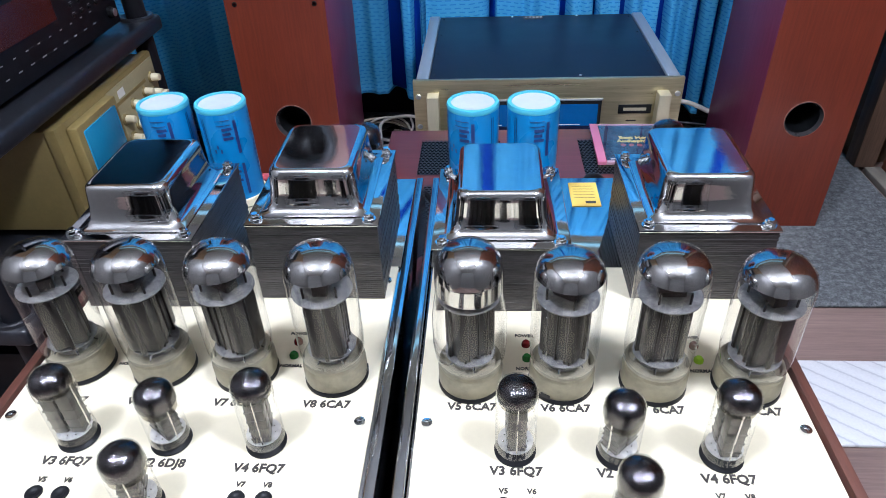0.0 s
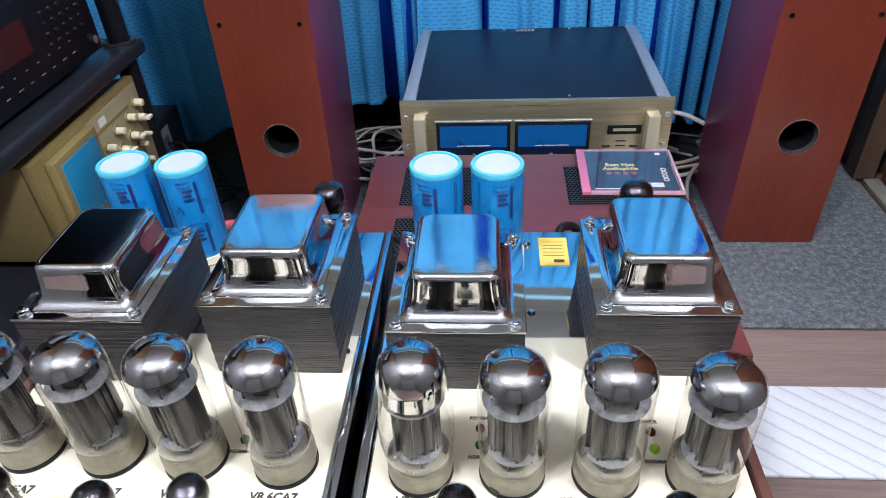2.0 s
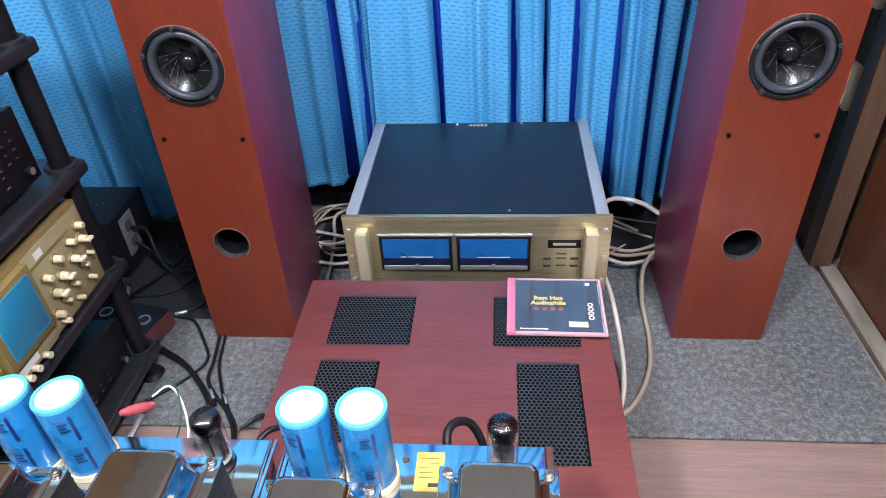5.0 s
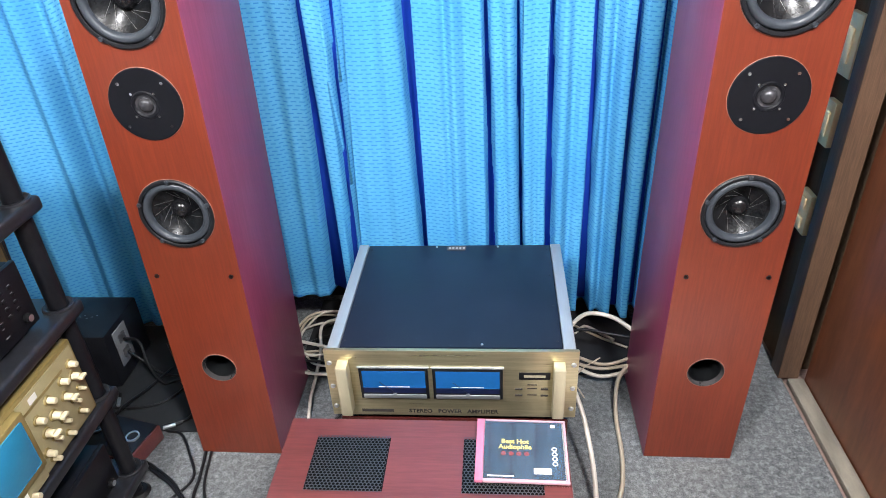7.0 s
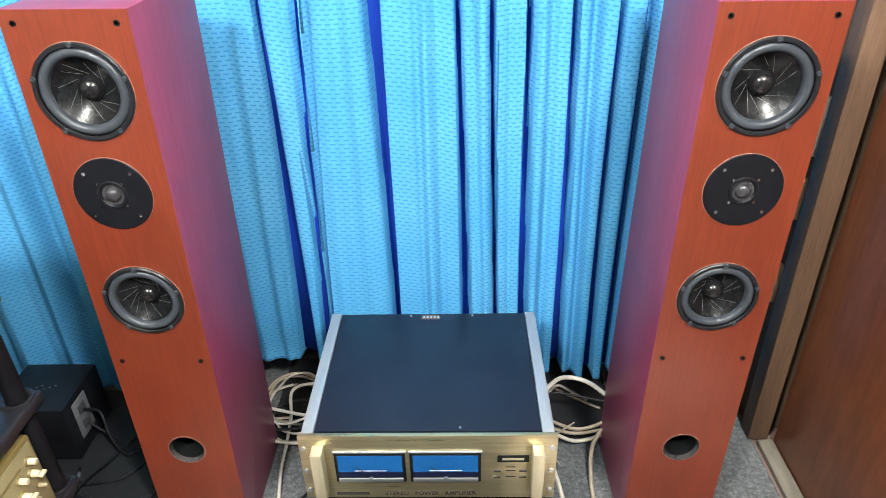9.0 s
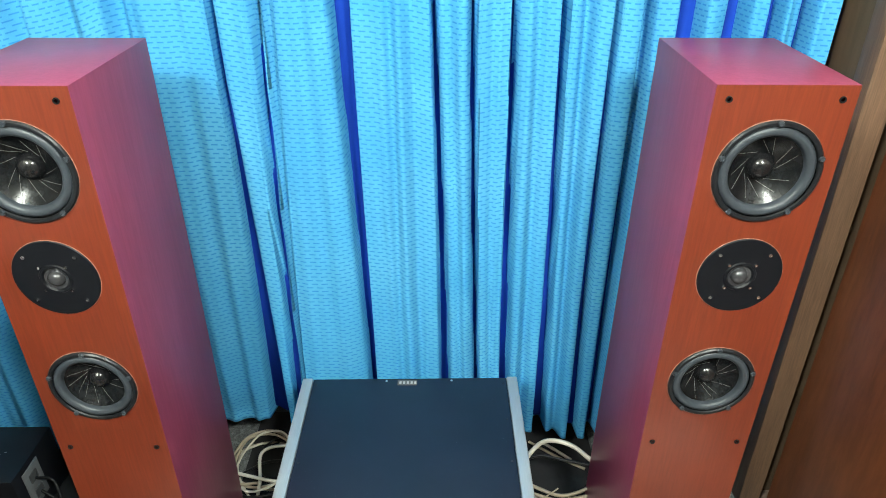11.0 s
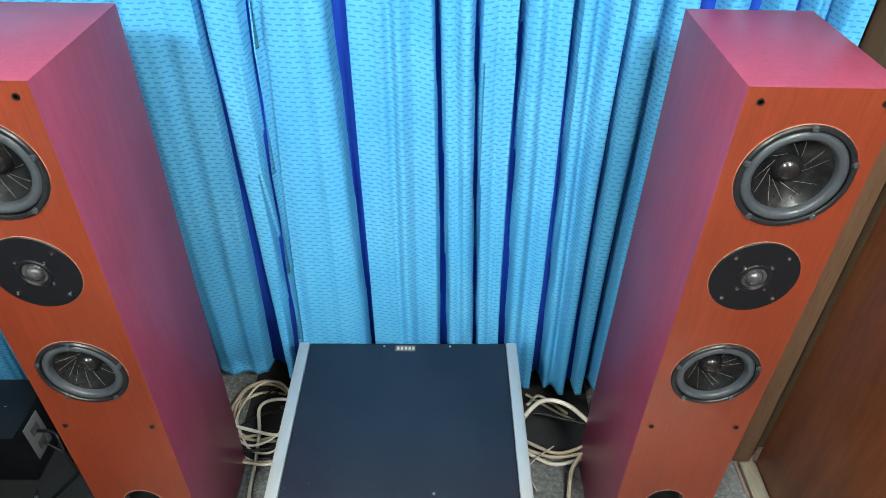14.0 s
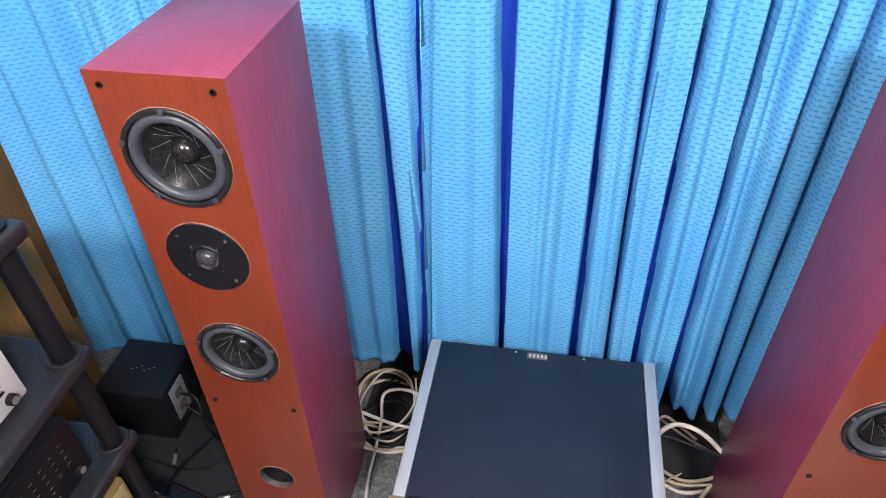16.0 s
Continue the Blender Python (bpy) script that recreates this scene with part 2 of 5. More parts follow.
MICA_DISC = plain("grey_mica_disc", (0.17, 0.165, 0.158), 0.4, var=0.45, scale=200, grain=500)
PANE = glass("clear_cover", amount=1.0)
LED_RED = plain("red_led", (0.16, 0.008, 0.008), 0.2)
LED_GREEN = plain("green_led", (0.015, 0.17, 0.02), 0.2)
PINK = plain("pink_jewel_case", (0.50, 0.15, 0.23), 0.22, coat=0.4, var=0.06)
PALE_PINK = plain("pale_pink_plastic", (0.50, 0.30, 0.34), 0.15, coat=0.5, var=0.1)
CD_BLACK = plain("black_cd_cover", (0.055, 0.058, 0.068), 0.18, coat=0.4, var=0.3, scale=18)
YELLOW = plain("yellow_print", (0.72, 0.60, 0.16), 0.5, var=0.05)
RED_RUBBER = plain("red_clip_cover", (0.40, 0.07, 0.08), 0.45)
CONE = plain("smoky_woven_cone", (0.006, 0.0066, 0.0075), 0.24, 0.0, var=0.6, scale=60, coat=0.0, spec=0.25)
MESH_METAL = plain("black_vent_mesh", (0.10, 0.105, 0.115), 0.40, 0.8)
DARK_RED = plain("dark_red_panel", (0.05, 0.010, 0.008), 0.25, coat=0.3)
WIRE_GREEN = plain("dark_green_wire", (0.012, 0.07, 0.03), 0.4)
NEON = plain("lit_led_lime", (0.35, 0.62, 0.02), 0.25)
DIFFUSER, _n, _l, _p = nodes_of("lamp_diffuser")
_p.inputs["Emission Color"].default_value, _p.inputs["Emission Strength"].default_value = (*LAMP_COLOR, 1), LAMP_GLOW


# ---- mesh helpers ----
def box(x0, x1, y0, y1, z0, z1, bev=0.0, seg=2, bm=None):
    bm = bm or bmesh.new()
    vs = bmesh.ops.create_cube(bm, size=1.0)["verts"]
    for v in vs:
        v.co = Vector(((x0 + x1) / 2 + v.co.x * (x1 - x0), (y0 + y1) / 2 + v.co.y * (y1 - y0), (z0 + z1) / 2 + v.co.z * (z1 - z0)))
    if bev:
        es = list({e for v in vs for e in v.link_edges})
        bmesh.ops.bevel(bm, geom=es, offset=bev, segments=seg, profile=0.5, affect="EDGES")
    return bm


def rod(p0, p1, r, r2=None, seg=16, bm=None, bev=0.0):
    bm = bm or bmesh.new()
    a, b = Vector(p0), Vector(p1)
    m = Matrix.Translation((a + b) / 2) @ (b - a).to_track_quat("Z", "Y").to_matrix().to_4x4()
    vs = bmesh.ops.create_cone(bm, cap_ends=True, segments=seg, radius1=r, radius2=r if r2 is None else r2, depth=(b - a).length, matrix=m)["verts"]
    if bev:
        es = [e for e in {e for v in vs for e in v.link_edges} if max(len(f.verts) for f in e.link_faces) > 4]
        bmesh.ops.bevel(bm, geom=es, offset=bev, segments=2, profile=0.5, affect="EDGES")
    return bm


def lathe(profile, seg=32, m=None, bm=None):
    """A turned shape round z from rows of radius and height."""
    bm = bm or bmesh.new()
    rings = []
    for r, z in profile:
        if r < 1e-6:
            rings.append([bm.verts.new((0, 0, z))] * seg)
        else:
            rings.append([bm.verts.new((r * math.cos(2 * math.pi * k / seg), r * math.sin(2 * math.pi * k / seg), z)) for k in range(seg)])
    for a, b in zip(rings, rings[1:]):
        for k in range(seg):
            q = []
            for v in (a[k], a[(k + 1) % seg], b[(k + 1) % seg], b[k]):
                if v not in q:
                    q.append(v)
            if len(q) > 2:
                bm.faces.new(q)
    if m is not None:
        bmesh.ops.transform(bm, matrix=m, verts=list({v for ring in rings for v in ring}))
    return bm


def sweep(points, r, seg=8, steps=8, bm=None):
    """A cable through the points, smoothly."""
    bm = bm or bmesh.new()
    P = [Vector(p) for p in points]
    P = [P[0] * 2 - P[1], *P, P[-1] * 2 - P[-2]]
    path = []
    for i in range(1, len(P) - 2):
        for s in range(steps):
            u = s / steps
            path.append(0.5 * (2 * P[i] + (P[i + 1] - P[i - 1]) * u + (2 * P[i - 1] - 5 * P[i] + 4 * P[i + 1] - P[i + 2]) * u * u
                               + (3 * P[i] - P[i - 1] - 3 * P[i + 1] + P[i + 2]) * u ** 3))
    path.append(P[-2])
    side, rings = None, []
    for i, p in enumerate(path):
        d = (path[min(i + 1, len(path) - 1)] - path[max(i - 1, 0)]).normalized()
        if side is None:
            side = d.orthogonal().normalized()
        side = (side - d * side.dot(d)).normalized()
        up = d.cross(side)
        rings.append([bm.verts.new(p + r * (math.cos(2 * math.pi * k / seg) * side + math.sin(2 * math.pi * k / seg) * up)) for k in range(seg)])
    for a, b in zip(rings, rings[1:]):
        for k in range(seg):
            bm.faces.new((a[k], a[(k + 1) % seg], b[(k + 1) % seg], b[k]))
    bm.faces.new(rings[0][::-1])
    bm.faces.new(rings[-1])
    return bm


def disc_panel(w0, w1, h0, h1, holes, y=0.0, seg=40):
    """An upright sheet facing -y with round holes, given as rows of x, z, radius."""
    bm = bmesh.new()
    def loop(pts):
        vs = [bm.verts.new((px, y, pz)) for px, pz in pts]
        return [bm.edges.new((vs[k], vs[(k + 1) % len(vs)])) for k in range(len(vs))]
    es = loop([(w0, h0), (w1, h0), (w1, h1), (w0, h1)])
    for cx, cz, r in holes:
        es += loop([(cx + r * math.cos(2 * math.pi * k / seg), cz + r * math.sin(2 * math.pi * k / seg)) for k in range(seg)])
    bmesh.ops.triangle_fill(bm, use_beauty=True, use_dissolve=False, edges=es, normal=(0, -1, 0))
    return bm


def lettering(text, size, m, depth=0.0003, slant=0.0):
    """Letters of the built-in font as a mesh, centred, moved by m."""
    c = bpy.data.curves.new("letters", "FONT")
    c.body, c.size, c.align_x, c.align_y, c.extrude, c.resolution_u, c.offset, c.shear = text, size, "CENTER", "CENTER", depth, 2, size * 0.028, slant
    o = bpy.data.objects.new("letters", c)
    me = bpy.data.meshes.new_from_object(o)
    bm = bmesh.new()
    bm.from_mesh(me)
    bmesh.ops.transform(bm, matrix=m, verts=bm.verts)
    bpy.data.objects.remove(o)
    bpy.data.curves.remove(c)
    bpy.data.meshes.remove(me)
    return bm


def mesh_of(name, bm, material, angle=35):
    bmesh.ops.recalc_face_normals(bm, faces=bm.faces)
    me = bpy.data.meshes.new(name)
    bm.to_mesh(me)
    bm.free()
    me.materials.append(material)
    if len(me.polygons):
        areas = np.empty(len(me.polygons))
        me.polygons.foreach_get("area", areas)
        me.polygons.foreach_set("use_smooth", areas < 0.08 * areas.sum())
        me.set_sharp_from_angle(angle=radians(angle))
    return me


def part(name, bm, material, parent, label="", angle=35):
    ob = new(name, bm if isinstance(bm, bpy.types.Mesh) else mesh_of(name, bm, material, angle))
    ob.parent = parent
    return tagged(ob, label)


def thing(name, loc, label, category, group="", rz=0.0):
    ob = new(name)
    ob.matrix_basis = pose(*loc, 0, 0, rz)
    ob.empty_display_size = 0.05
    return tagged(ob, label, category, group)


def solid(name, bm, material, label="", category="", group="", kind="", angle=35):
    return tagged(new(name, mesh_of(name, bm, material, angle)), label, category, group, kind)


def setting(name, bm, material, label, category="structure"):
    return solid(name, bm, material, label, category, kind="structure")

# ---- the room ----
X0, X1, Y0, Y1, ZC = -1.30, 0.93, -2.60, 1.83, 2.42
setting("floor", box(X0 - 0.1, X1 + 0.3, Y0 - 0.1, Y1 + 0.1, -0.10, -0.012), FLOOR_WOOD, "brown wooden floor under the carpet edge", "floor")
setting("wall_back", box(X0, X1 + 0.3, Y1, Y1 + 0.1, -0.012, 1.50), DARK_WALL, "dark wall behind the blue curtain", "wall")
setting("wall_back_upper", box(X0, X1 + 0.3, Y1, Y1 + 0.1, 1.50, ZC), CEIL_WOOD, "olive brown boarded wall above the curtain", "wall")
# added out of view, only to give the chrome a pale blue stripe to reflect
setting("reflection_band", box(X0, X1, Y1 - 0.03, Y1, 1.94, 2.03, 0.004), plain("pale_blue_band", (0.25, 0.5, 0.58), 0.5), "pale blue band added on the upper wall for the chrome's reflections", "trim")
setting("wall_left", box(X0 - 0.1, X0, 0.80, Y1, -0.012, ZC), WALL_WOOD, "tan plywood side wall", "wall")
# unseen near stretch, added in grey so polished metal reflects less brown
setting("wall_left_near", box(X0 - 0.1, X0, Y0, 0.797, -0.012, ZC), WALL, "plain unseen wall that closes the room", "wall")
setting("wall_front", box(X0, X1 + 0.3, Y0 - 0.1, Y0, -0.012, ZC), WALL, "plain unseen wall that closes the room", "wall")
setting("ceiling", box(X0 - 0.1, X1 + 0.3, Y0 - 0.1, Y1 + 0.1, ZC, ZC + 0.1), plain("cream_ceiling", (0.40, 0.385, 0.345), 0.9, var=0.06, scale=3), "cream painted ceiling", "ceiling")
setting("carpet", box(X0 + 0.01, 0.888, 0.966, Y1 - 0.005, -0.012, 0.0, 0.004, 1), CARPET, "grey speckled felt carpet on the floor", "carpet")
setting("door_sill", box(0.898, 0.936, Y0, 1.468, -0.012, 0.004, 0.003), SILL, "pale worn wooden sill along the wall", "sill")
# added out of view like the left one, for neutral reflections
setting("wall_right_near", box(0.938, 1.0, Y0, 0.497, 0.0, ZC), WALL, "plain unseen wall that closes the room", "wall")
setting("wall_right", box(0.938, 1.0, 0.50, 1.466, 0.0, ZC), DOOR_WOOD, "dark red-brown veneered wooden panel wall", "wall")
setting("wall_right_return", box(0.898, 1.0, 1.52, Y1, -0.012, ZC), plain("dark_stained_board", (0.115, 0.078, 0.050), 0.75, spec=0.08, var=0.3, stretch=(20, 20, 2), scale=2), "dark stained boards beside the curtain", "wall")
setting("post", box(0.876, 0.925, 1.470, 1.519, 0.0, ZC, 0.003), POST_WOOD, "weathered brown wooden door post", "post")


def lamp_thing():
    t = thing("ceiling_lamp", (0, 0, LAMP_Z), "round white globe lamp hanging under the ceiling", "lamp", "ceiling lamps")
    part("canopy", lathe([(0.0, 0.0), (0.06, 0.0), (0.055, -0.02), (0.0, -0.022)]), WHITE, t)
    part("stem", rod((0, 0, -0.11), (0, 0, -0.021), 0.008), WHITE, t)
    part("globe", lathe([(0.115 * math.sin(a * math.pi / 10), -0.22 - 0.115 * math.cos(a * math.pi / 10)) for a in range(11)], 20), DIFFUSER, t, "glowing white globe")
    return t


first = lamp_thing()
first.matrix_basis = pose(LAMPS[0][0], LAMPS[0][1], LAMP_Z)
copy_thing(first, pose(LAMPS[1][0], LAMPS[1][1], LAMP_Z))


def wall_plate(z0, z1, y0, y1, label, rocker):
    t = thing("wall_switch", (0.898, (y0 + y1) / 2, z0), label, "switch", "switch plates on the side wall")
    w, h = (y1 - y0) / 2, z1 - z0
    part("cover_plate", box(-0.014, 0.0, -w, w, 0, h, 0.003), PLATE_CREAM, t)
    for k in range(rocker):
        c = h * (k + 0.5) / rocker
        part("rocker", box(-0.019, -0.0145, -w * 0.45, w * 0.45, c - h * 0.28 / rocker, c + h * 0.28 / rocker, 0.002), PLATE_CREAM, t)


wall_plate(0.355, 0.455, 1.555, 1.610, "ivory outlet plate on the dark boards", 2)
wall_plate(0.570, 0.668, 1.555, 1.600, "slim ivory switch plate on the dark boards", 1)
wall_plate(0.722, 0.845, 1.54, 1.60, "large cream switch box on the dark boards", 1)


# ---- the curtain ----
# rows: where a pleat's valley lies near the floor and at head height, its half width there, its depth, how square it is
FOLDS = [(-1.02, -1.02, 0.030, 0.026, 0.030, 2.6), (-0.90, -0.90, 0.034, 0.030, 0.028, 2.6), (-0.80, -0.80, 0.026, 0.022, 0.032, 2.6), (-0.69, -0.68, 0.034, 0.028, 0.028, 2.6),
         (-0.585, -0.575, 0.024, 0.016, 0.032, 3), (-0.49, -0.480, 0.030, 0.020, 0.028, 2.6), (-0.40, -0.395, 0.022, 0.016, 0.030, 3), (-0.298, -0.290, 0.018, 0.012, 0.012, 2.6),
         (-0.226, -0.224, 0.018, 0.006, 0.062, 5), (-0.172, -0.148, 0.009, 0.0050, 0.056, 5), (-0.148, -0.130, 0.006, 0.005, 0.02, 2),
         (0.010, 0.004, 0.0078, 0.0150, 0.064, 8), (0.085, 0.087, 0.012, 0.010, 0.016, 2), (0.130, 0.126, 0.010, 0.012, 0.008, 2),
         (0.181, 0.168, 0.0100, 0.0055, 0.058, 7), (0.216, 0.198, 0.006, 0.006, 0.014, 2), (0.2535, 0.237, 0.0058, 0.0050, 0.056, 6), (0.286, 0.272, 0.006, 0.006, 0.012, 2),
         (0.322, 0.3085, 0.0100, 0.0050, 0.058, 7), (0.365, 0.352, 0.012, 0.012, 0.018, 2), (0.411, 0.399, 0.0120, 0.0060, 0.060, 5), (0.448, 0.440, 0.010, 0.009, 0.02, 2),
         (0.493, 0.486, 0.0110, 0.0055, 0.060, 5), (0.545, 0.545, 0.012, 0.010, 0.05, 3), (0.62, 0.62, 0.020, 0.018, 0.10, 3), (0.70, 0.70, 0.016, 0.014, 0.09, 3), (0.765, 0.765, 0.014, 0.012, 0.09, 3), (0.825, 0.825, 0.013, 0.011, 0.08, 3)]


def fold(x, z):
    """How far back the cloth lies at x."""
    y = 0.007 * math.sin(x * 47 + 0.6) + 0.003 * math.sin(x * 101 + 1.7) + 0.0012 * math.sin(x * 211 + 3 * z)
    u = (z - 0.15) / 0.80
    for low, high, wl, wh, d, square in FOLDS:
        y += d * math.exp(-abs((x - low - (high - low) * u) / max(0.003, wl + (wh - wl) * u)) ** square)
    return y


def hem_height(x):
    return (0.118 - 0.055 * x if x > -0.42 else max(0.03, 0.141 + 0.30 * (x + 0.42))) + 0.007 * math.sin(x * 19 + 1)


def curtain_panel(name, xa, xb, label, back, slanted=0.0):
    bm = bmesh.new()
    uvl = bm.loops.layers.uv.new("cloth")
    zs = [0.0, 0.010, 0.05, 0.054, 0.15, 0.35, 0.6, 0.85, 1.1, 1.3, 1.46]
    n = int((xb - xa) / 0.0021)
    grid, arc, prev = [], 0.0, None
    for i in range(n + 1):
        x = xa + (xb - xa) * i / n
        slant = slanted * max(0.0, 1 - (x - xa) / 0.10)
        y = fold(x, 0.6)
        arc += 0.0 if prev is None else math.hypot(x - prev[0], y - prev[1])
        prev = (x, y)
        low = hem_height(x)
        grid.append([(bm.verts.new((x + slant * (z - 0.85) + 0.002 * math.sin(z * 5 + x * 30), 1.612 + back + fold(x, z) + (0.002 if 0.01 <= z <= 0.05 else 0), low + z)), arc, z) for z in zs])
    for a, b in zip(grid, grid[1:]):
        for j in range(len(zs) - 1):
            q = (a[j], b[j], b[j + 1], a[j + 1])
            f = bm.faces.new([c[0] for c in q])
            for lp, c in zip(f.loops, q):
                lp[uvl].uv = (c[1], c[2])
    ob = solid(name, bm, CURTAIN, label, "curtain", "blue curtains", angle=80)
    md = ob.modifiers.new("thickness", "SOLIDIFY")
    md.thickness, md.offset = 0.0012, 1.0
    return ob


curtain_panel("curtain", -1.07, -0.095, "blue patterned curtain hanging in loose pleats", 0.006, 0.06)
curtain_panel("curtain", -0.122, 0.872, "blue patterned curtain with a stitched edge and deep pleats", -0.006, 0.036)


# added sheet behind the pleats; its blue stands in for shade in the gaps
def fold_shade_sheet():
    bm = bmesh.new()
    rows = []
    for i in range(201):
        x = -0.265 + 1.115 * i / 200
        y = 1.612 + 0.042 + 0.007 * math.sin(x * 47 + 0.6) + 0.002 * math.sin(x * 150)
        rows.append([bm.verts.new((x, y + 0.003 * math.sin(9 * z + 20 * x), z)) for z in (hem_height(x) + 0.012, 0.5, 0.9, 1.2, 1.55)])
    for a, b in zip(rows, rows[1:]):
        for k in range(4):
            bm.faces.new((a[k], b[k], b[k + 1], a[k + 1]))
    ob = solid("curtain_fold_shade", bm, FOLD_SHADE, "royal blue sheet added for the shade deep between the curtain's pleats", "curtain lining", angle=80)
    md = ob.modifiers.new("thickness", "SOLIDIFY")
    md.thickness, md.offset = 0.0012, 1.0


fold_shade_sheet()
rail = thing("curtain_rail", (-0.12, 1.66, 1.565), "plain metal curtain rail above the pleats", "curtain rail")
part("rail", rod((-0.99, 0, 0.02), (1.0, 0, 0.02), 0.010), ALU, rail)
part("bracket", box(0.5, 0.52, 0, 0.14, 0.01, 0.03, 0.003), ALU, rail)
part("bracket", box(-0.52, -0.5, 0, 0.14, 0.01, 0.03, 0.003), ALU, rail)


# ---- the two loudspeakers ----
FACE_DOWN_Y = pose(0, 0, 0, 90, 0, 0)          # a lathe's axis turned to -y


def at_front(x, z, y=0.0):
    return Matrix.Translation((x, y, z)) @ FACE_DOWN_Y


def screw(t, x, z, r=0.0042, y=-0.002, material=None):
    part("screw", lathe([(0, 0.0012), (r * 0.45, 0.0012), (r * 0.5, 0.002), (r * 0.85, 0.002), (r, 0.0), (r, -0.002), (0, -0.002)], 10, at_front(x, z, y)), material or CHROME, t)


def driver(t, x, z, r):
    d = part("driver", lathe([(r * 0.895, 0.0030), (r * 0.912, 0.0048), (r * 0.972, 0.0050), (r, 0.003), (r, -0.004), (r * 0.895, -0.006)], 56, at_front(x, z)), BASKET, t, "black round driver with a smoky cone")
    part("surround", lathe([(r * 0.685, -0.006)] + [(r * (0.795 - 0.105 * math.cos(a * math.pi / 8)), -0.004 + 0.0085 * math.sin(a * math.pi / 8)) for a in range(9)] + [(r * 0.905, -0.005)], 56, at_front(x, z)), SURROUND, d)
    part("cone", lathe([(r * 0.695, -0.005), (r * 0.55, -0.013), (r * 0.39, -0.020), (r * 0.26, -0.024)], 48, at_front(x, z)), CONE, d, "smoky cone with pale fibres")
    part("dust_cap", lathe([(r * 0.27, -0.024)] + [(r * 0.26 * math.cos(a * math.pi / 14), -0.024 + r * 0.24 * math.sin(a * math.pi / 14)) for a in range(8)], 32, at_front(x, z)), plain_cap, d)
    fibres = bmesh.new()
    rnd = random.Random(int(1000 * z))
    for k in range(11):
        a = 2 * math.pi * (k + 0.7 * rnd.random()) / 11
        b = a + 0.55 + 0.2 * rnd.random()
        r0, r1 = r * 0.29, r * (0.56 + 0.09 * rnd.random())
        p, q = (x + r0 * math.cos(a), -(-0.0225), z + r0 * math.sin(a)), (x + r1 * math.cos(b), 0.0088 + 0.004 * (0.6 - r1 / r) * 8, z + r1 * math.sin(b))
        mid = tuple((u + w) / 2 for u, w in zip(p, q))
        rod(p, (mid[0], mid[1] - 0.0005, mid[2]), 0.00017, seg=4, bm=fibres)
        rod((mid[0], mid[1] - 0.0005, mid[2]), q, 0.00017, seg=4, bm=fibres)
    tagged(part("fibres", fibres, MICA_DISC, d), kind="stuff")
    for k in range(5):
        a = math.pi / 2 + 2 * math.pi * k / 5
        screw(d, x + r * 0.95 * math.cos(a), z + r * 0.95 * math.sin(a), 0.0042, -0.0054, SURROUND)


SURROUND = plain("grey_rubber_roll", (0.032, 0.038, 0.046), 0.36, var=0.15, spec=0.28)
BASKET = plain("grey_cast_frame", (0.009, 0.010, 0.012), 0.34, var=0.15, spec=0.25)
plain_cap = plain("glossy_dust_cap", (0.008, 0.008, 0.009), 0.16, spec=0.5)
PORT_IN = plain("black_port_tube", (0.005, 0.0055, 0.006), 0.45, spec=0.2)
PORT_LIP = plain("grey_port_lip", (0.040, 0.037, 0.037), 0.28, var=0.2)
RAW_EDGE = plain("raw_cut_veneer", (0.26, 0.12, 0.085), 0.6, var=0.5, scale=90)
DOME = plain("grey_silk_dome", (0.045, 0.045, 0.05), 0.22, 0.3, var=0.2)


